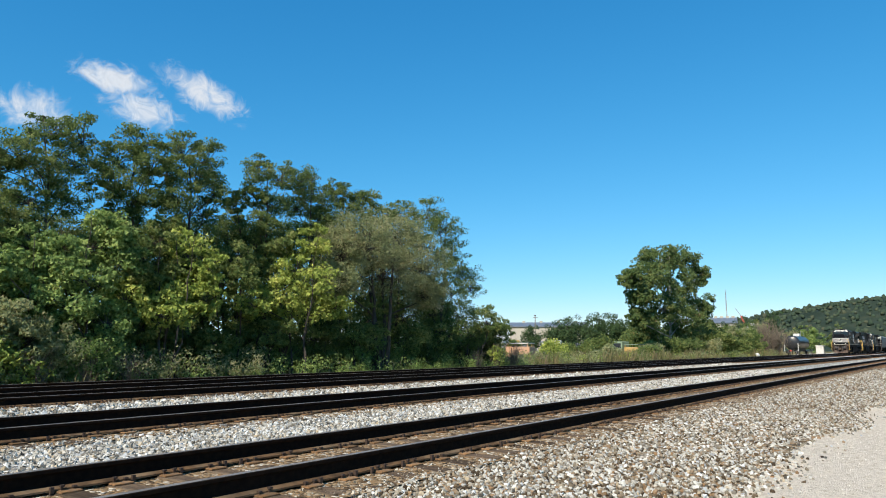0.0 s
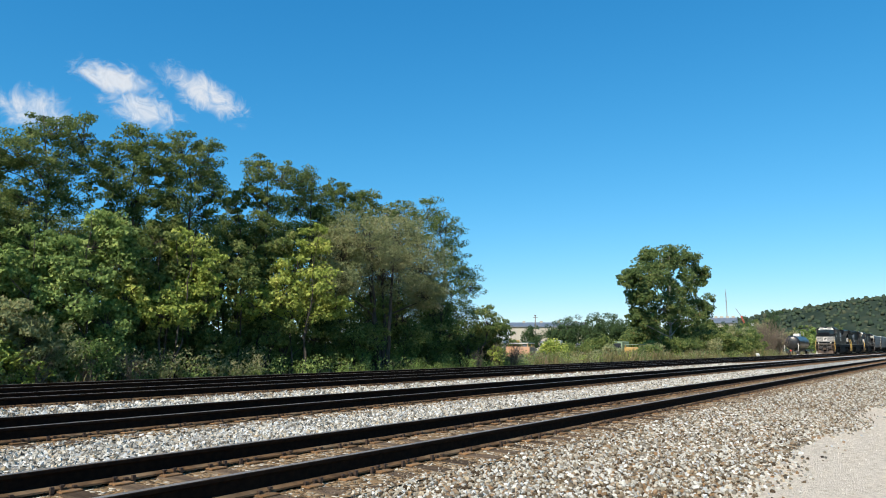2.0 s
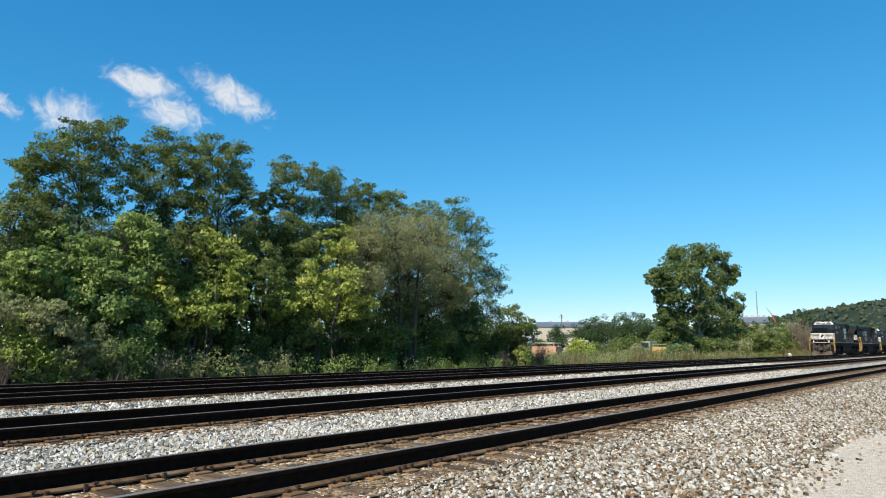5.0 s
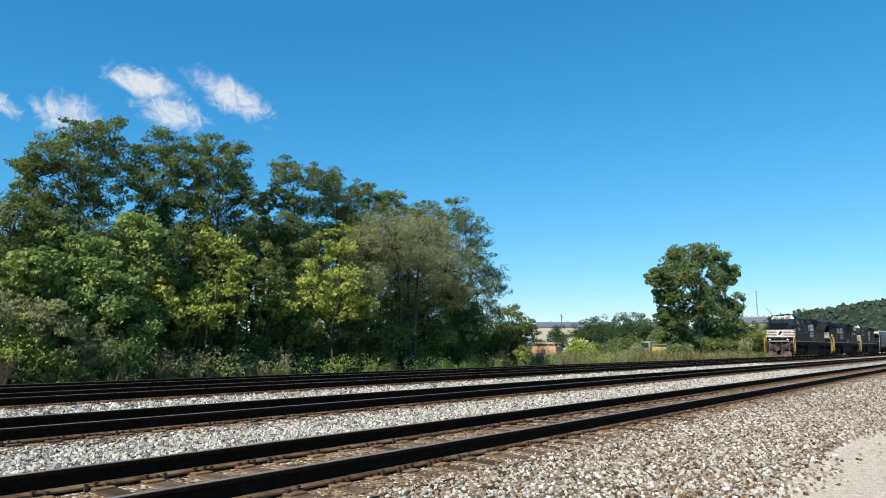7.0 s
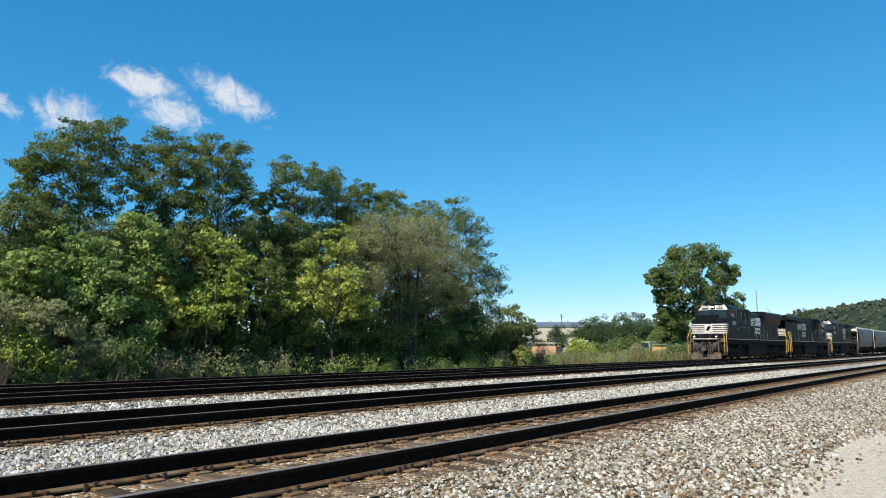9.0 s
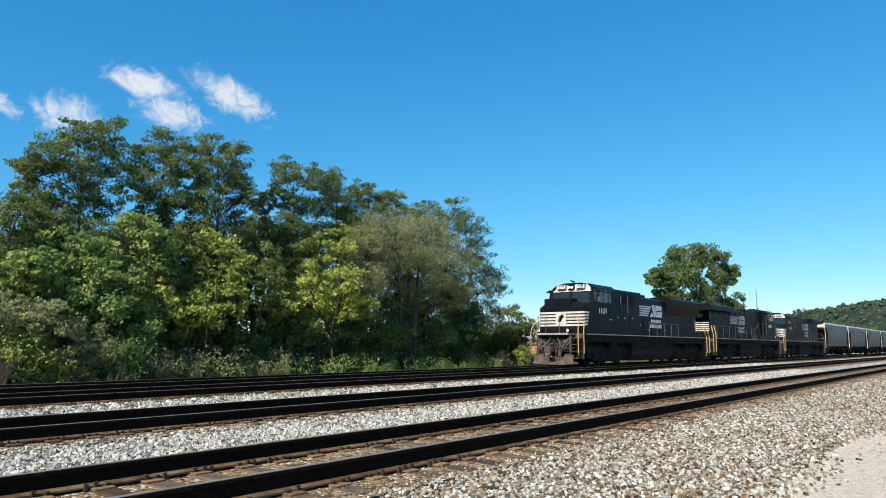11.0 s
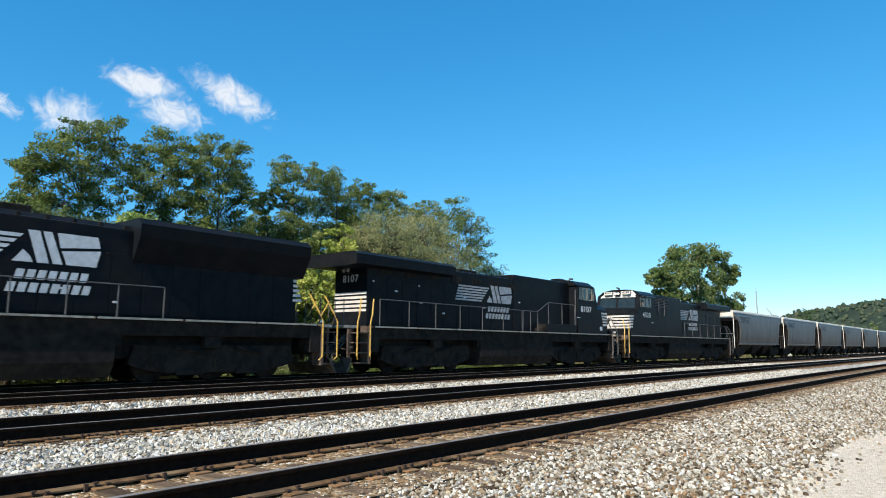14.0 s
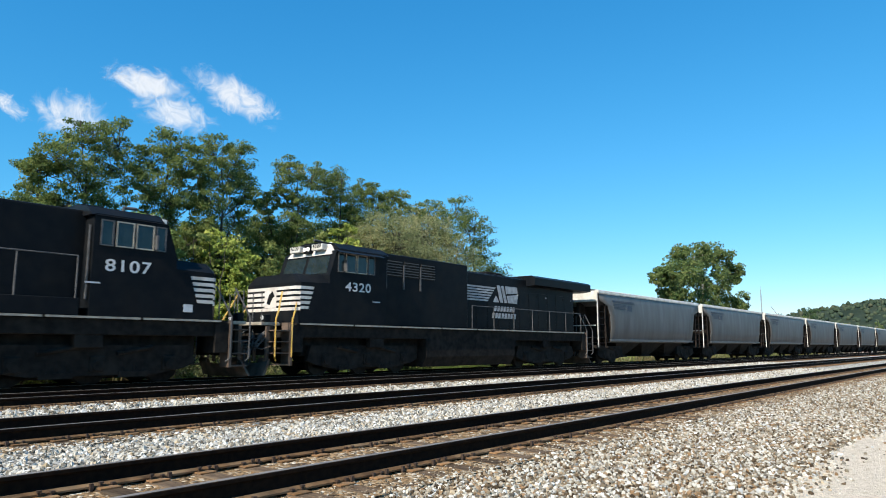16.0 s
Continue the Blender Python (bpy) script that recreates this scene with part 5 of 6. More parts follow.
def emblem(parent, xc, s, z, y, paint=M_SILVER, length=3.1, rows=5):
    """The painted emblem: slanted tapering bars, an angular leaning block mark, and two rows of short bars under it."""
    d = s
    step = 0.76 / rows
    for k in range(rows):
        zt = z + 0.80 - k * step
        zb = zt - step * 0.62
        lean = lambda q: 0.34 * (z + 0.80 - q)
        cut = lambda q: 0.95 * (z + 0.80 - q)
        bm = bmesh.new()
        prism(bm, [(xc + d * (length - 0.55 + lean(zt)), zt), (xc + d * (length - 0.55 + lean(zb)), zb), (xc + d * (-0.25 + cut(zb)), zb), (xc + d * (-0.25 + cut(zt)), zt)], s * y, s * (y + 0.005))
        part("emblem_bar", bm, paint, parent)
    marks = (((-0.34, 0.92), (-0.62, 0.92), (-0.90, 0.08), (-0.62, 0.08)), ((-0.70, 0.92), (-0.92, 0.92), (-1.24, 0.08), (-1.00, 0.08)), ((-0.02, 0.08), (-0.26, 0.40), (-0.42, 0.26), (-0.52, 0.08)),
             ((-1.06, 0.92), (-2.12, 0.92), (-2.20, 0.62), (-1.16, 0.52)), ((-1.20, 0.44), (-2.22, 0.54), (-2.12, 0.08), (-1.34, 0.08)))
    for mark in marks:
        bm = bmesh.new()
        prism(bm, [(xc + d * a, z + b) for a, b in mark], s * y, s * (y + 0.005))
        part("emblem_block", bm, paint, parent)
    for zz, n, x1 in ((z - 0.36, 7, -0.10), (z - 0.70, 8, 0.08)):
        for k in range(n):
            x0 = xc + d * (x1 - k * 0.265)
            bm = bmesh.new()
            prism(bm, [(x0, zz), (x0 - d * 0.19, zz), (x0 - d * 0.25, zz + 0.25), (x0 - d * 0.06, zz + 0.25)], s * y, s * (y + 0.004))
            part("lettering_bar", bm, paint, parent)


def handrail(parent, pts, mat, r=0.022):
    return part("handrail", rod(bmesh.new(), pts, r, 6), mat, parent)


def end_steps(parent, xe, d, yellow=True):
    """Corner steps, curved yellow grab rails and a plough at one end. xe: the platform's end, d: +1 front, -1 rear."""
    for s in (-1, 1):
        bm = bmesh.new()
        for k, z in enumerate((0.42, 0.80, 1.18, 1.55)):
            box(bm, xe - d * 0.80, xe - d * 0.24, s * 1.10, s * 1.54, z, z + 0.04)
        box(bm, xe - d * 0.84, xe - d * 0.80, s * 1.10, s * 1.54, 0.40, 1.84)
        part("steps", bm, M_PILOT, parent, "dusty steel corner steps")
        part("step_side", boxes((xe - d * 0.92, xe - d * 0.84, s * 1.06, s * 1.56, 0.4, 1.85)), M_PILOT, parent)
        part("step_well", boxes((xe - d * 1.40, xe - d * 0.93, s * 0.9, s * 1.52, 0.85, 1.78), bevel=0.02), M_UNDER, parent)
        col = M_YELLOW if yellow else M_GREYRAIL
        for dx, lift in ((0.20, 0.0), (0.88, 0.0)):
            handrail(parent, [(xe - d * (dx + 0.10), s * 1.50, 0.58), (xe - d * dx, s * 1.57, 0.70), (xe - d * dx, s * 1.57, 1.95), (xe - d * (dx + 0.14), s * 1.52, 2.25), (xe - d * (dx + 0.42), s * 1.30, 2.90)], col, 0.028)
    bm = bmesh.new()
    prism(bm, [(-1.22, 0.62), (-1.32, 0.10), (-0.75, 0.06), (0.75, 0.06), (1.32, 0.10), (1.22, 0.62), (0.70, 0.68), (0.55, 0.48), (-0.55, 0.48), (-0.70, 0.68)], xe - d * 0.30, xe - d * 0.22, "x")
    for v in bm.verts:
        if v.co.z < 0.3:
            v.co.x += d * 0.28
    part("pilot_plough", bm, M_PILOT, parent, "rusty dusty pilot plough")
    part("end_sill", boxes((xe - d * 0.45, xe - d * 0.30, -1.12, 1.12, 0.75, 1.75), bevel=0.02), M_UNDER, parent)
    part("end_platform", boxes((xe - d * 0.75, xe, -1.05, 1.05, 1.75, 1.86), bevel=0.02), M_SILL, parent)
    bm = boxes((xe - d * 0.3, xe + d * 0.30, -0.14, 0.14, 0.80, 1.06), (xe + d * 0.26, xe + d * 0.56, -0.20, 0.10, 0.74, 1.12), (xe + d * 0.50, xe + d * 0.60, 0.04, 0.2, 0.74, 1.12), bevel=0.03)
    part("coupler", bm, M_PILOT, parent, "rusty knuckle coupler")
    for s in (-1, 1):
        for k in range(3):
            y = s * (0.35 + 0.16 * k)
            part("air_hose", rod(bmesh.new(), [(xe - d * 0.25, y, 1.15), (xe + d * 0.05, y, 1.12), (xe + d * 0.12, y - s * 0.04, 0.85), (xe + d * 0.05, y - s * 0.10, 0.52), (xe + d * 0.10, y - s * 0.18, 0.42)], 0.025, 6), M_HOSE, parent)
        part("jumper_cable", rod(bmesh.new(), [(xe - d * 0.28, s * 0.95, 1.60), (xe - d * 0.1, s * 0.75, 1.32), (xe - d * 0.1, s * 0.45, 1.30), (xe - d * 0.25, s * 0.2, 1.6)], 0.03, 6), M_HOSE, parent)
        part("cut_lever", rod(bmesh.new(), [(xe - d * 0.15, s * 1.40, 1.05), (xe + d * 0.05, s * 1.2, 0.95), (xe + d * 0.08, s * 0.2, 1.12)], 0.018, 5), M_PILOT, parent)
        for k, (y0, y1, low) in enumerate(((0.95, 0.30, 1.05), (1.0, 0.55, 0.92), (0.75, 0.10, 1.22))):
            part("jumper_cable", rod(bmesh.new(), [(xe - d * 0.28, s * y0, 1.52 - 0.1 * k), (xe + d * 0.02, s * (y0 * 0.7 + y1 * 0.3), low + 0.1), (xe + d * 0.04, s * (y0 + y1) / 2, low), (xe - d * 0.25, s * y1, 1.40 - 0.08 * k)], 0.028, 6), M_HOSE, parent)
        part("hose_bracket", boxes((xe - d * 0.28, xe - d * 0.16, s * 0.62, s * 0.86, 1.20, 1.48), bevel=0.015), M_PILOT, parent)
        part("pilot_brace", boxes((xe - d * 0.30, xe - d * 0.20, s * 0.30, s * 0.38, 0.55, 1.2)), M_PILOT, parent)
        part("pilot_brace", boxes((xe - d * 0.30, xe - d * 0.18, s * 1.02, s * 1.10, 0.5, 1.72)), M_PILOT, parent)
        handrail(parent, [(xe - d * 0.06, s * 0.95, 1.86), (xe - d * 0.06, s * 0.95, 2.85), (xe - d * 0.06, s * 0.45, 2.85), (xe - d * 0.06, s * 0.45, 1.86)], M_GREYRAIL, 0.02)


def ditch_lights(parent, xe, d, lens=M_LAMP):
    for s in (-1, 1):
        bm = bmesh.new()
        box(bm, xe - d * 0.35, xe - d * 0.10, s * 0.95 - 0.14, s * 0.95 + 0.14, 1.86, 2.12, 0.03)
        ob = part("ditch_light", bm, M_BLACK, parent)
        part("lens", drum(bmesh.new(), xe - d * 0.09, s * 0.95, 2.0, 0.075, 0.03, "x", 16), lens, ob)


def underbody(parent, tank0, tank1, truck_x):
    part("frame", boxes((-10.0, 10.0, -1.45, 1.45, 1.35, 1.78), (-9.6, 9.6, -0.95, 0.95, 0.70, 1.36), bevel=0.02), M_UNDER, parent)
    part("walkway", boxes((-10.25, 10.25, -1.55, 1.55, 1.78, 1.845)), M_UNDER, parent)
    for s in (-1, 1):
        for a in range(8):
            x0 = -10.2 + a * 2.55
            part("sill_line", boxes((x0, x0 + 2.47, s * 1.552, s * 1.560, 1.785, 1.842)), M_SILL, parent, "dirty cream side line")
        part("air_reservoir", rod(bmesh.new(), [(tank1 - 3.0, s * 1.30, 1.50), (tank1 + 0.4, s * 1.30, 1.50)], 0.15, 12), M_UNDER, parent)
        for k in range(5):
            x0 = -6.5 + k * 3.1
            part("equipment_box", boxes((x0, x0 + 0.55 + 0.2 * (k % 3), s * 1.18, s * 1.42, 1.0 + 0.05 * (k % 2), 1.36), bevel=0.02), M_UNDER, parent)
    bm = bmesh.new()
    prism(bm, [(-1.45, 1.36), (-1.45, 0.62), (-1.2, 0.20), (1.2, 0.20), (1.45, 0.62), (1.45, 1.36)], tank0, tank1, "x")
    part("fuel_tank", bm, M_UNDER, parent)
    for xc in (-truck_x, truck_x):
        truck(parent, xc, 2.05, 3, 0.53)


def side_rails(parent, x0, x1, z0=1.845, h=1.05, step=1.6, sides=(-1, 1)):
    n = max(2, int(round(abs(x1 - x0) / step)))
    for s in sides:
        handrail(parent, [(x0, s * 1.50, z0 + h), (x1, s * 1.50, z0 + h)], M_GREYRAIL, 0.018)
        for k in range(n + 1):
            x = x0 + (x1 - x0) * k / n
            part("stanchion", rod(bmesh.new(), [(x, s * 1.50, z0), (x, s * 1.50, z0 + h)], 0.020, 5), M_GREYRAIL, parent)


def cab(parent, number, x_ws, x_back, nose_x, nose_z, ge, stripe=0.56):
    """Wide cab with nose, slanted windscreen, white brow with number boards, side windows."""
    w = 1.52
    bm = bmesh.new()
    prism(bm, [(x_ws + 0.02, 1.845), (x_ws + 0.02, 3.62), (x_ws - 0.28, 4.54), (x_ws - 0.45, 4.62), (x_back, 4.62), (x_back, 1.845)], -w, w)
    part("cab_shell", bm, M_BLACK, parent)
    bm = bmesh.new()
    prism(bm, [(-w - 0.03, 4.58), (-w + 0.35, 4.86), (-0.5, 4.97), (0.5, 4.97), (w - 0.35, 4.86), (w + 0.03, 4.58)], x_back - 0.1, x_ws - 0.42, "x")
    part("cab_roof", bm, M_BLACK, parent)
    # nose, chamfered towards its top and its front corners
    bm = bmesh.new()
    c = 0.13
    ring = [(x_ws, -w), (nose_x - c, -w), (nose_x, -w + c * 0.9), (nose_x, w - c * 0.9), (nose_x - c, w), (x_ws, w)]
    lo = [bm.verts.new((x, y, 1.845)) for x, y in ring]
    top_z = lambda x: nose_z + (3.62 - nose_z) * (nose_x - x) / (nose_x - x_ws)
    mid = [bm.verts.new((x, y, top_z(x) - 0.32)) for x, y in ring]
    hi = [bm.verts.new((x - (0.10 if x > x_ws else 0), y * 0.74, top_z(x))) for x, y in ring]
    for a, b in ((lo, mid), (mid, hi)):
        for i in range(5):
            bm.faces.new((a[i], a[i + 1], b[i + 1], b[i]))
    bm.faces.new(hi)
    bm.faces.new(lo[::-1])
    part("nose", bm, M_BLACK, parent)
    if not ge:
        part("nose_box", boxes((nose_x - 0.80, nose_x + 0.02, -1.12, 0.70, 3.2, nose_z + 0.24), bevel=0.05), M_BLACK, parent)
    # white front stripes and their run round the sides
    for k in range(5):
        z = 3.13 - k * 0.185
        bm = bmesh.new()
        y1 = w - c * 0.9
        prism(bm, [(nose_x + 0.006, -y1), (nose_x + 0.006, y1), (nose_x - 0.02, y1), (nose_x - 0.02, -y1)], z - 0.11, z, "z")
        for s in (-1, 1):
            prism(bm, [(nose_x + 0.006, s * y1), (nose_x - c, s * (w + 0.006)), (nose_x - c - 0.02, s * (w - 0.01)), (nose_x - 0.02, s * y1)], z - 0.11, z, "z")
        part("front_stripe", bm, M_WHITE, parent, "white painted nose stripe")
    part("front_plate", boxes((nose_x + 0.003, nose_x + 0.010, -0.34, 0.34, 2.40, 3.13)), M_WHITE, parent, "white patch with a dark emblem")
    bm = bmesh.new()
    prism(bm, [(-0.22, 2.55), (-0.02, 2.5), (0.12, 2.75), (0.25, 2.8), (0.1, 3.0), (-0.1, 2.85)], nose_x + 0.010, nose_x + 0.014, "x")
    part("nose_emblem", bm, M_BLACK, parent)
    for s in (-1, 1):
        stripes(parent, nose_x - c, s, 2.26, 3.13, 5, stripe, 0.28, w, M_WHITE, 0.42)
    # windscreen: two panes in a frame
    dx, dz = -0.30, 0.92
    for y0, y1 in ((-1.30, -0.08), (0.08, 1.30)):
        bm = bmesh.new()
        p = [(x_ws + 0.035 + dx * t, y, 3.62 + dz * t) for t, y in ((0.08, y0), (0.08, y1), (0.80, y1 * 0.96), (0.80, y0 * 0.96))]
        front = [bm.verts.new(q) for q in p]
        back = [bm.verts.new((q[0] - 0.02, q[1], q[2])) for q in p]
        bm.faces.new(front)
        bm.faces.new(back[::-1])
        for i in range(4):
            bm.faces.new((front[i], front[(i + 1) % 4], back[(i + 1) % 4], back[i]))
        part("windscreen", bm, M_GLASS, parent, "dark reflecting windscreen pane")
    bm = bmesh.new()
    prism(bm, [(x_ws - 0.21, 4.42), (x_ws - 0.32, 4.74), (x_ws - 0.50, 4.93), (x_ws - 0.55, 4.58)], -1.30, 1.30)
    for v in bm.verts:
        if v.co.z > 4.6:
            v.co.y *= 0.75
    brow = part("brow", bm, M_WHITE, parent, "white brow over the windscreen")
    for s in (-1, 1):
        m = boxes((x_ws - 0.32, x_ws - 0.05, s * 0.65 - 0.30, s * 0.65 + 0.30, 4.60, 4.83), bevel=0.02)
        nb = part("number_board", m, M_CREAM, parent, "lit number board above the windscreen")
        text_part(number, 0.22, M_BLACK, nb, pose(x_ws - 0.045, s * 0.65, 4.64, 90, 0, 90), "board_number")
    hb = part("headlight_box", boxes((x_ws - 0.3, x_ws - 0.1, -0.2, 0.2, 4.52, 4.84), bevel=0.03), M_BLACK, parent)
    for y in (-0.1, 0.1):
        part("lens", drum(bmesh.new(), x_ws - 0.09, y, 4.68, 0.075, 0.03, "x", 14), M_LAMP, hb, "glowing round headlight lens")
    part("horn", rod(bmesh.new(), [(x_ws - 1.1, -0.3, 4.95), (x_ws - 1.1, -0.3, 5.12), (x_ws - 0.7, -0.3, 5.14)], 0.05, 8), M_GREYRAIL, parent)
    part("antenna_dome", boxes((x_ws - 2.3, x_ws - 1.7, -0.3, 0.3, 4.95, 5.06), bevel=0.04), M_BLACK, parent)
    # side windows
    x0 = x_ws - 0.25
    for s in (-1, 1):
        for a, b in (((0.10, 0.42), (0.47, 1.0), (1.05, 1.56), (1.62, 1.98)) if ge else ((0.0, 0.42), (0.50, 1.15), (1.20, 1.80), (1.86, 2.20))):
            wnd = part("side_window", boxes((x0 - b, x0 - a, s * w, s * (w + 0.012), 3.78, 4.46)), M_GLASS, parent)
            bm = boxes((x0 - b, x0 - b + 0.035, s * w, s * (w + 0.03), 3.76, 4.48), (x0 - a - 0.035, x0 - a, s * w, s * (w + 0.03), 3.76, 4.48), (x0 - b, x0 - a, s * w, s * (w + 0.028), 3.76, 3.795), (x0 - b, x0 - a, s * w, s * (w + 0.028), 4.445, 4.48))
            part("window_frame", bm, M_GREYRAIL if a in (0.0, 0.10, 1.62, 1.86) else M_SILL, wnd)
        if not (ge and s < 0):
            bm = bmesh.new()
            prism(bm, [(s * (w + 0.01), 4.57), (s * (w + 0.30), 4.45), (s * (w + 0.30), 4.43), (s * (w + 0.01), 4.54)], x0 - 2.3, x0 + 0.05, "x")
            part("window_awning", bm, M_BLACK, parent)
        part("mirror", boxes((x0 - 0.45, x0 - 0.40, s * (w + 0.02), s * (w + 0.16), 3.80, 4.20)), M_GREYRAIL, parent)
        text_part(number, 0.47, M_SILVER, parent, pose(x0 - (1.15 if ge else 1.02), s * (w + 0.003), 2.99, 90, 0, 180 if s > 0 else 0) @ Matrix.Diagonal((1.3 if ge else 1.12, 1, 1, 1)))
        part("door_label", boxes((x0 - 2.3, x0 - 1.9, s * w, s * (w + 0.004), 2.72, 2.76)), M_SILVER, parent)


def grilles(parent, x0, x1, z0, z1, y, n=3, sides=(-1, 1), slat_mat=None):
    """Dark intake openings with slats between pale posts."""
    step = (x1 - x0) / n
    for s in sides:
        for k in range(n):
            a = x0 + k * step
            g = part("intake_grille", boxes((a + 0.06, a + step - 0.06, s * y, s * (y + 0.02), z0, z1)), M_UNDER, parent)
            for j in range(6):
                zz = z0 + (z1 - z0) * (j + 0.5) / 6
                part("slat", boxes((a + 0.08, a + step - 0.08, s * y, s * (y + 0.04), zz - 0.015, zz + 0.015)), slat_mat or M_GREYRAIL, g)
            part("grab_post", boxes((a + step - 0.05, a + step + 0.01, s * y, s * (y + 0.05), z0 - 0.5, z1 - 0.15)), M_GREYRAIL, parent)


def hood_doors(parent, x0, x1, y, z0=1.9, z1=3.9, step=0.92):
    """Low-relief access doors with latches along the long hood."""
    n = int(abs(x1 - x0) / step)
    for s in (-1, 1):
        for k in range(n):
            a = min(x0, x1) + k * step
            d = part("access_door", boxes((a + 0.03, a + step - 0.03, s * y, s * (y + 0.015), z0 + 0.05, z1 - 0.05), bevel=0.006), M_BLACK, parent)
            part("latch", boxes((a + 0.10, a + 0.17, s * (y + 0.013), s * (y + 0.035), 3.62, 3.68)), M_SILVER if k % 3 == 0 else M_UNDER, d)


def loco_freight_a(number):
    """Six-axle road locomotive with a stepped hood and flared rear radiators."""
    ob = tagged(new("locomotive"), "black six-axle diesel locomotive with white nose stripes rolling on rails", "locomotive", group="train")
    underbody(ob, -3.2, 3.6, 6.6)
    cab(ob, number, 9.15, 6.0, 10.3, 3.70, False)
    part("equipment_bay", boxes((2.0, 6.05, -1.35, 1.35, 1.845, 4.66), bevel=0.06), M_BLACK, ob)
    part("bay_roof", boxes((0.7, 6.0, -0.9, 0.9, 4.60, 4.80), bevel=0.06), M_BLACK, ob)
    grilles(ob, 2.95, 5.0, 3.75, 4.5, 1.352, 2, slat_mat=M_BLACK)
    part("hood", boxes((-9.75, 2.05, -0.95, 0.95, 1.845, 4.40), bevel=0.06), M_BLACK, ob)
    part("brake_hatch", boxes((0.65, 2.05, -0.96, 0.96, 4.2, 4.66), bevel=0.06), M_BLACK, ob)
    bm = bmesh.new()
    prism(bm, [(-0.95, 4.30), (-0.62, 4.56), (0.62, 4.56), (0.95, 4.30)], -3.8, 0.7, "x")
    part("hood_roof", bm, M_BLACK, ob)
    part("exhaust_stack", boxes((-1.2, -0.2, -0.4, 0.4, 4.5, 4.78), bevel=0.04), M_UNDER, ob)
    bm = bmesh.new()
    prism(bm, [(-0.96, 3.45), (-1.34, 4.18), (-1.38, 4.55), (-1.15, 4.74), (1.15, 4.74), (1.38, 4.55), (1.34, 4.18), (0.96, 3.45)], -10.0, -3.75, "x")
    rad = part("radiator", bm, M_BLACK, ob, "flared radiator section")
    for k in range(3):
        part("fan_guard", drum(bmesh.new(), -4.9 - k * 1.7, 0, 4.76, 0.72, 0.10, "z", 24), M_UNDER, rad)
    hood_doors(ob, -9.6, 1.9, 0.95, 1.9, 3.7)
    for s in (-1, 1):
        emblem(ob, -0.62, s, 3.12, 0.975)
        stripes(ob, -9.2, s, 2.55, 3.4, 5, 0.5, -0.3, 0.955, M_WHITE)
    side_rails(ob, -4.5, 0.85, 1.845, 0.9, 1.35)
    for k in range(6):
        x0 = -3.4 + k * 1.5
        part("warning_plate", boxes((x0, x0 + 0.13, 0.962, 0.985, 2.25 + 0.3 * (k % 2), 2.31 + 0.3 * (k % 2))), M_SILVER, ob)
        part("lifting_lug", boxes((-3.6 + k * 0.7, -3.5 + k * 0.7, 0.78, 0.84, 4.36, 4.50)), M_UNDER, ob)
    for x0 in (3.2, 4.4, 5.4):
        part("bay_door", boxes((x0 - 0.5, x0 + 0.5, 1.352, 1.364, 2.0, 3.5), bevel=0.005), M_BLACK, ob)
        part("warning_plate", boxes((x0 - 0.05, x0 + 0.1, 1.364, 1.372, 2.9, 2.96)), M_SILVER, ob)
    part("rear_number_box", boxes((-10.05, -9.75, -0.5, 0.5, 3.6, 4.0), bevel=0.03), M_BLACK, ob)
    end_steps(ob, 11.35, 1)
    end_steps(ob, -11.35, -1)
    ditch_lights(ob, 11.35, 1)
    return ob


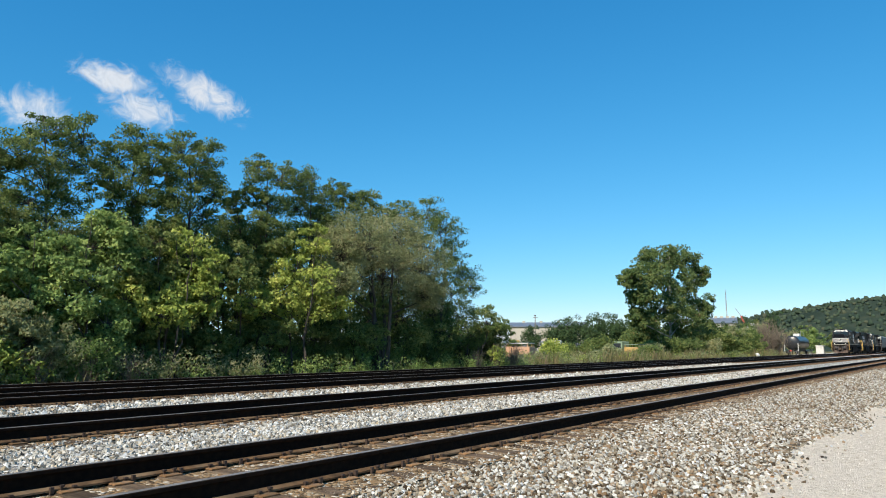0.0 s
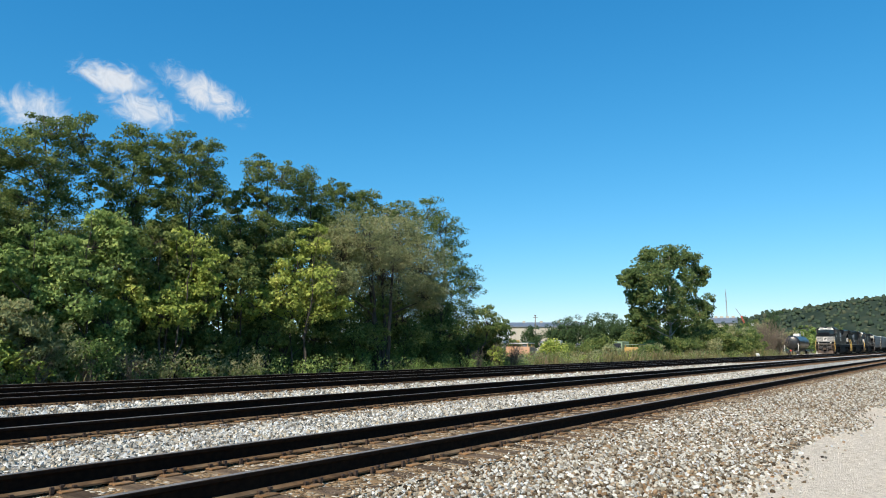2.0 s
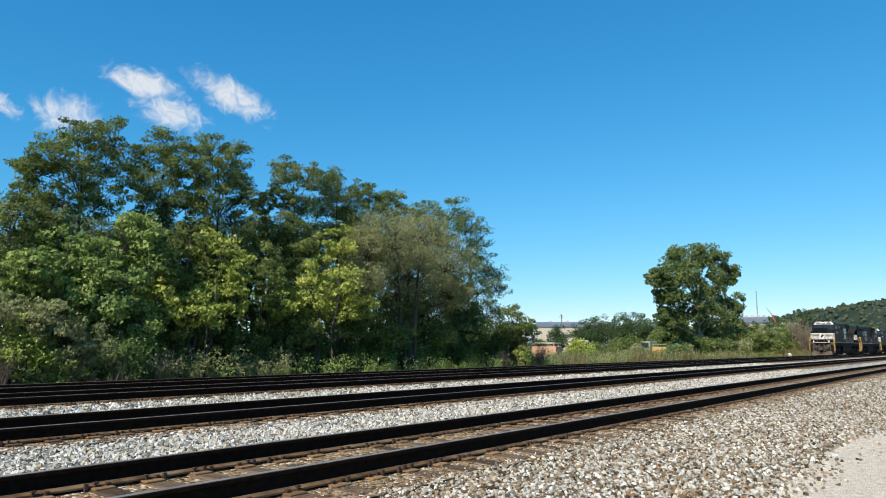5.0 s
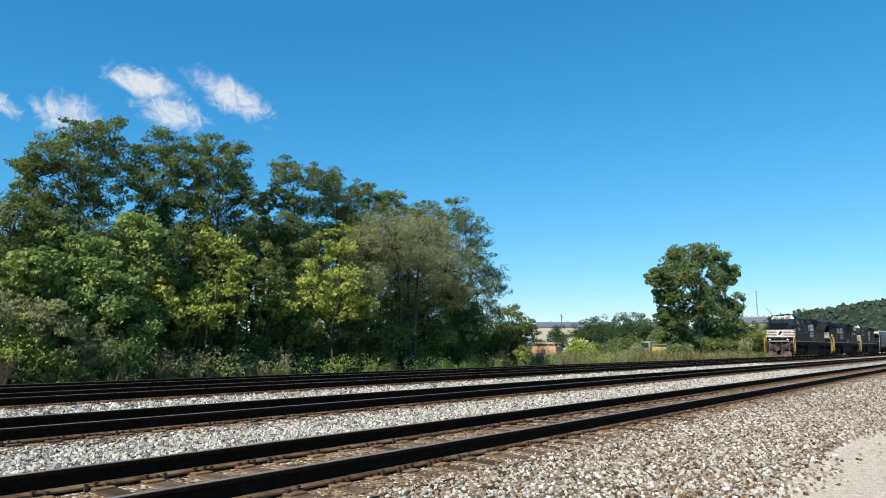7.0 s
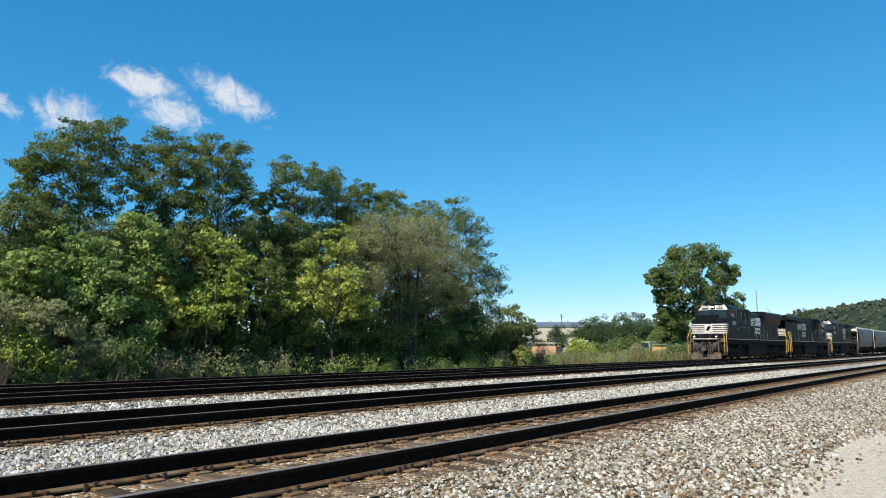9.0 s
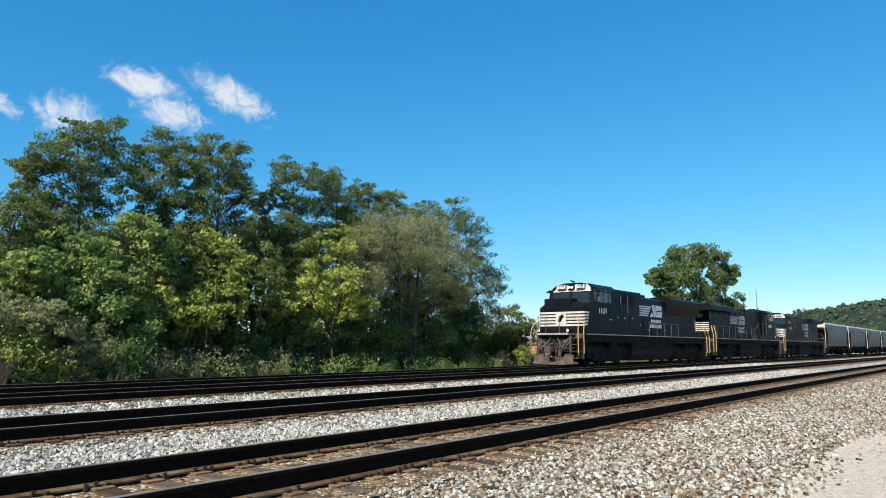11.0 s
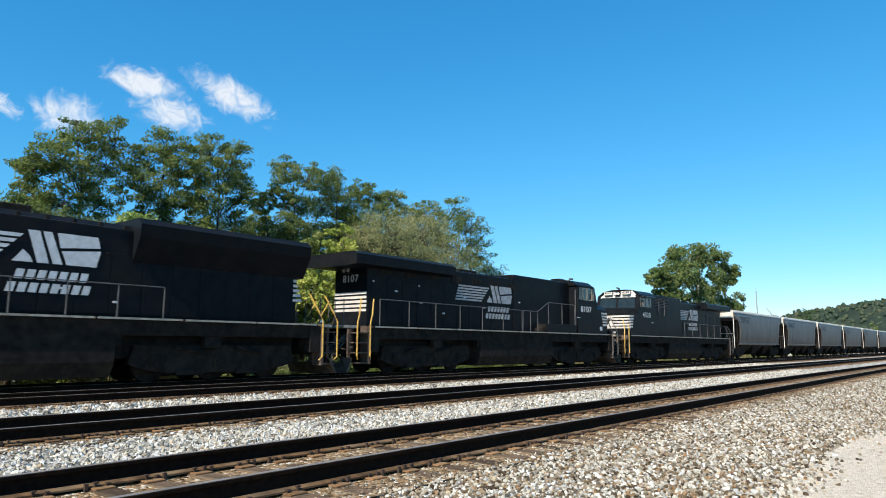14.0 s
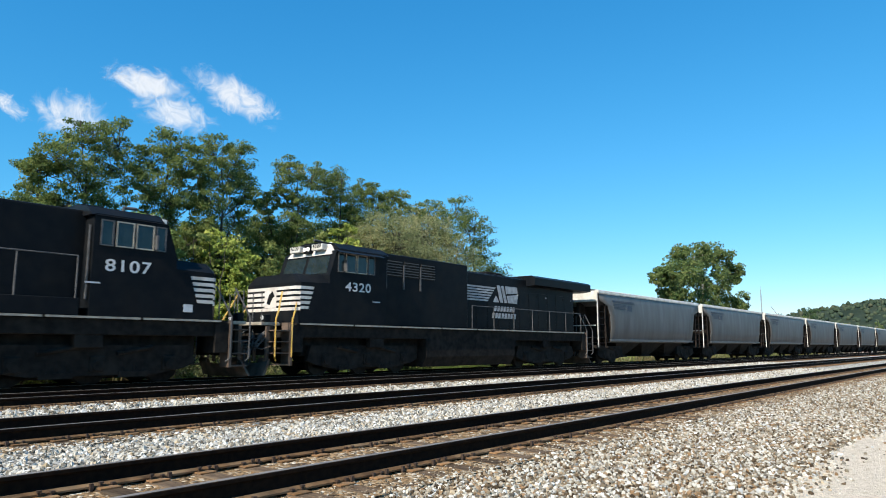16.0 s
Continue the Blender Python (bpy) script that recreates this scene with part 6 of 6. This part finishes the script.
def loco_freight_b(number, ws, back, nose, stripe, yellow_front, yellow_rear):
    """Six-axle road locomotive with an overhanging radiator roof at the rear."""
    ob = tagged(new("locomotive"), "black diesel locomotive with overhanging rear radiator and grey side emblem", "locomotive", group="train")
    underbody(ob, -3.2, 3.4, 6.6)
    cab(ob, number, ws, back, nose, 3.58, True, stripe)
    part("equipment_bay", boxes((0.3, back + 0.05, -0.97, 1.25, 1.845, 4.76), bevel=0.06), M_BLACK, ob)
    grilles(ob, 2.6, 5.7, 3.85, 4.52, 1.252, 3, (1,))
    part("hood", boxes((-10.1, 0.3, -0.95, 0.95, 1.845, 4.52), bevel=0.06), M_BLACK, ob)
    part("exhaust_stack", boxes((-3.6, -2.2, -0.5, 0.5, 4.5, 4.74), bevel=0.05), M_UNDER, ob)
    part("hood_roof", boxes((-5.2, 0.3, -0.72, 0.72, 4.5, 4.60), bevel=0.05), M_BLACK, ob)
    bm = bmesh.new()
    prism(bm, [(-0.97, 4.16), (-1.50, 4.22), (-1.50, 4.60), (-1.34, 4.70), (1.34, 4.70), (1.50, 4.60), (1.50, 4.22), (0.97, 4.16)], -11.2, -5.1, "x")
    part("radiator", bm, M_BLACK, ob, "overhanging winged radiator box")
    part("radiator_screen", boxes((-10.6, -5.4, -1.1, 1.1, 4.69, 4.76), bevel=0.02), M_UNDER, ob)
    hood_doors(ob, -9.9, 0.2, 0.95)
    for s in (-1, 1):
        emblem(ob, -2.05, s, 3.12, 0.975, M_SOOTED, 2.75, 6)
    # rear end: number and white bars
    for k in range(5):
        z = 3.22 - k * 0.17
        part("end_stripe", boxes((-10.108, -10.10, -0.93, 0.93, z - 0.10, z)), M_WHITE, ob, "white painted end stripe")
    text_part(number, 0.42, M_SILVER, ob, pose(-10.105, 0.0, 3.55, 90, 0, -90))
    hb = part("rear_headlight", boxes((-10.35, -10.1, -0.28, 0.28, 3.98, 4.2), bevel=0.03), M_BLACK, ob)
    for y in (-0.13, 0.13):
        part("lens", drum(bmesh.new(), -10.36, y, 4.09, 0.085, 0.03, "x", 14), M_SILVER, hb)
    for k in range(7):
        x0 = -9.4 + k * 1.55
        part("hood_vent", boxes((x0, x0 + 0.75, -0.975, -0.955, 3.98 - 0.03 * (k % 2), 4.26), bevel=0.006), M_UNDER, ob)
        part("warning_plate", boxes((x0 + 0.9, x0 + 1.04, -0.985, -0.962, 3.30 - 0.4 * (k % 3), 3.36 - 0.4 * (k % 3))), M_SILVER, ob)
        part("lifting_lug", boxes((x0 + 0.3, x0 + 0.42, -0.80, -0.74, 4.50, 4.60)), M_UNDER, ob)
    part("cab_back_pipe", rod(bmesh.new(), [(back - 0.06, -1.40, 2.30), (back - 0.06, -1.40, 4.3)], 0.03, 6), M_GREYRAIL, ob)
    side_rails(ob, -9.9, 0.3)
    side_rails(ob, 0.4, 1.8, 1.845, 1.05, 1.4, (-1,))
    handrail(ob, [(1.8, -1.5, 2.895), (2.9, -1.5, 3.42)], M_GREYRAIL, 0.02)
    side_rails(ob, 2.9, 5.8, 2.30, 1.12, 1.45, (-1,))
    part("raised_walkway", boxes((2.75, 5.9, -1.53, -0.95, 1.845, 2.30), bevel=0.02), M_BLACK, ob)
    for k in range(2):
        part("walkway_step", boxes((2.30 + 0.22 * k, 2.75, -1.50, -0.98, 1.85 + 0.2 * k, 1.87 + 0.2 * (k + 1) - 0.02), bevel=0.01), M_UNDER, ob)
    part("side_plate", boxes((8.85, 9.15, -1.53, -1.525, 2.05, 2.28)), M_SILVER, ob)
    end_steps(ob, 11.35, 1, yellow_front)
    end_steps(ob, -11.35, -1, yellow_rear)
    ditch_lights(ob, 11.35, 1, M_SILVER)
    return ob


def hopper_shell():
    """Curved-sided covered hopper body lofted from level to level, with sloped ends."""
    levels = ((1.30, 1.22, 6.75), (1.55, 1.42, 6.95), (2.2, 1.52, 7.0), (2.9, 1.555, 7.1), (3.5, 1.54, 7.4), (3.80, 1.52, 8.38), (4.18, 1.49, 8.45), (4.36, 1.40, 8.45))
    xs = 18
    bm = bmesh.new()
    rings = []
    for z, w, e in levels:
        ring = [bm.verts.new((-e + 2 * e * k / xs, w, z)) for k in range(xs + 1)] + [bm.verts.new((e - 2 * e * k / xs, -w, z)) for k in range(xs + 1)]
        rings.append(ring)
    n = len(rings[0])
    for a, b in zip(rings, rings[1:]):
        for k in range(n):
            bm.faces.new((a[k], a[(k + 1) % n], b[(k + 1) % n], b[k]))
    bm.faces.new(rings[0][::-1])
    bm.faces.new(rings[-1])
    return bm


def hopper():
    ob = tagged(new("covered_hopper"), "grey curved-side covered hopper wagon with pale roof edge", "freight wagon", group="train")
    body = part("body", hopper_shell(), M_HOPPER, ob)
    # second slot for the end faces, with their shade painted in
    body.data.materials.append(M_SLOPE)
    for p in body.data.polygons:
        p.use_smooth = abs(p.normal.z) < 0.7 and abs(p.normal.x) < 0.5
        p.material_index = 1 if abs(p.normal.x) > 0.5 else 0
    for s in (-1, 1):
        bm = bmesh.new()
        prism(bm, [(s * 1.50, 4.20), (s * 1.53, 4.26), (s * 1.50, 4.40), (s * 1.30, 4.46), (s * 1.30, 4.36)], -8.5, 8.5, "x")
        part("roof_chord", bm, M_CREAM, ob, "pale cream roof edge")
        part("side_sill", boxes((-7.0, 7.0, s * 1.40, s * 1.50, 1.36, 1.50), bevel=0.01), M_HOPPER, ob)
        bm = boxes((3.6, 6.7, s * 1.535, s * 1.556, 3.76, 3.88))
        part("marking_bar", bm, M_MARK, ob)
        for k in range(4):
            part("marking_bar", boxes((4.9, 6.6 - 0.05 * k, s * 1.535, s * 1.562, 3.62 - k * 0.09, 3.67 - k * 0.09)), M_MARK, ob)
        part("marking_block", boxes((4.0, 4.7, s * 1.54, s * 1.568, 3.28, 3.62)), M_MARK, ob)
        for d in (-1, 1):
            # ladder, end posts and grab irons at each corner
            lad = boxes((d * 8.42, d * 8.50, s * 1.40, s * 1.50, 1.0, 4.3), (d * 7.62, d * 7.70, s * 1.42, s * 1.52, 1.0, 3.8))
            for k in range(7):
                box(lad, d * 7.62, d * 8.50, s * 1.44, s * 1.48, 1.2 + k * 0.38, 1.235 + k * 0.38)
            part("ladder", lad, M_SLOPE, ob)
            part("end_post", boxes((d * 8.50, d * 8.56, s * 1.42, s * 1.47, 1.0, 4.3)), M_CREAM, ob)
    for d in (-1, 1):
        part("end_panel", boxes((d * 8.44, d * 8.52, -1.42, 1.42, 3.72, 4.38), bevel=0.02), M_CREAM, ob, "sunlit cream end panel")
        part("end_sill", boxes((d * 7.4, d * 8.6, -1.35, 1.35, 0.95, 1.12), bevel=0.02), M_UNDER, ob)
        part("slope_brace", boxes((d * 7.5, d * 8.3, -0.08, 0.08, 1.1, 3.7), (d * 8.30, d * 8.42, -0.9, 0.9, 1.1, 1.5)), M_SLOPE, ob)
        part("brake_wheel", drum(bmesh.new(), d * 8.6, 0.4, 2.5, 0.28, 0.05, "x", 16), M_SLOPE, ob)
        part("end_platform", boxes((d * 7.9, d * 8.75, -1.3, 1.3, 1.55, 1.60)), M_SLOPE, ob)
        part("coupler", boxes((d * 8.4, d * 9.02, -0.13, 0.13, 0.78, 1.05), bevel=0.03), M_UNDER, ob)
        part("end_rail", rod(bmesh.new(), [(d * 8.62, -1.35, 2.3), (d * 8.62, 1.35, 2.3)], 0.03, 6), M_CREAM, ob)
    for k in (-1, 0, 1):
        bm = bmesh.new()
        x = k * 3.9
        lo = [bm.verts.new((x + a * 0.55, b * 0.6, 0.45)) for a, b in ((-1, -1), (1, -1), (1, 1), (-1, 1))]
        hi = [bm.verts.new((x + a * 1.9, b * 1.25, 1.34)) for a, b in ((-1, -1), (1, -1), (1, 1), (-1, 1))]
        bm.faces.new(lo[::-1])
        bm.faces.new(hi)
        for i in range(4):
            bm.faces.new((lo[i], lo[(i + 1) % 4], hi[(i + 1) % 4], hi[i]))
        part("discharge_bay", bm, M_UNDER, ob, "dark funnel-shaped discharge bay")
        part("gate", boxes((x - 0.7, x + 0.7, -0.75, 0.75, 0.38, 0.46)), M_UNDER, ob)
    part("running_board", boxes((-8.4, 8.4, -0.75, 0.75, 4.50, 4.54)), M_ROOF, ob)
    part("roof_hatch", boxes((-7.6, 7.6, -0.35, 0.35, 4.34, 4.50), bevel=0.03), M_ROOF, ob)
    for d in (-1, 1):
        truck(ob, d * 6.3, 1.75, 2, 0.46, 1.02)
    return ob


TRAIN = []
LEAD = loco_freight_a("1109")
SECOND = loco_freight_b("8107", 8.55, 6.15, 9.95, 0.78, False, True)
THIRD = loco_freight_b("4320", 8.8, 5.9, 10.25, 0.60, True, False)
LEAD.rotation_euler.z = THIRD.rotation_euler.z = math.pi
for k, ob in enumerate((LEAD, SECOND, THIRD)):
    TRAIN.append((ob, 10.25 + k * 23.3))
FIRST_HOPPER = hopper()
for k in range(12):
    ob = FIRST_HOPPER if k == 0 else copy_thing(FIRST_HOPPER, Matrix.Identity(4))
    ob.rotation_euler.z = math.pi
    TRAIN.append((ob, 68.5 + 9.0 + k * 18.0))


# ---- movement ----
HEAD = ((0, 162.96), (1, 153.35), (2, 143.32), (3, 132.86), (4, 121.99), (5, 110.72), (6, 99.06), (7, 87.03), (8, 74.67), (9, 62.0), (10, 49.05), (11, 35.87),
        (12, 22.5), (13, 9.0), (14, -4.59), (15, -18.2), (16, -31.78))


def motions():
    """The whole train rolls along the far track towards -x."""
    for ob, behind in TRAIN:
        turn = ob.rotation_euler.z
        walk(ob, [(t, pose(s + behind, DD, RT, 0, 0, math.degrees(turn))) for t, s in HEAD])
    # the locomotives' wheels roll on the rails
    ts, ss = [q[0] for q in HEAD], [q[1] for q in HEAD]
    for wheel, r, owner in WHEELS:
        if owner not in (LEAD, SECOND, THIRD):
            continue
        x, z = wheel.location.x, wheel.location.z
        way = 1 if owner is not SECOND else -1
        walk(wheel, [(k / FPS, pose(x, 0, z, 0, math.degrees(way * (ss[0] - float(np.interp(k / FPS, ts, ss))) / r), 0)) for k in range(16 * FPS + 1)])


motions()
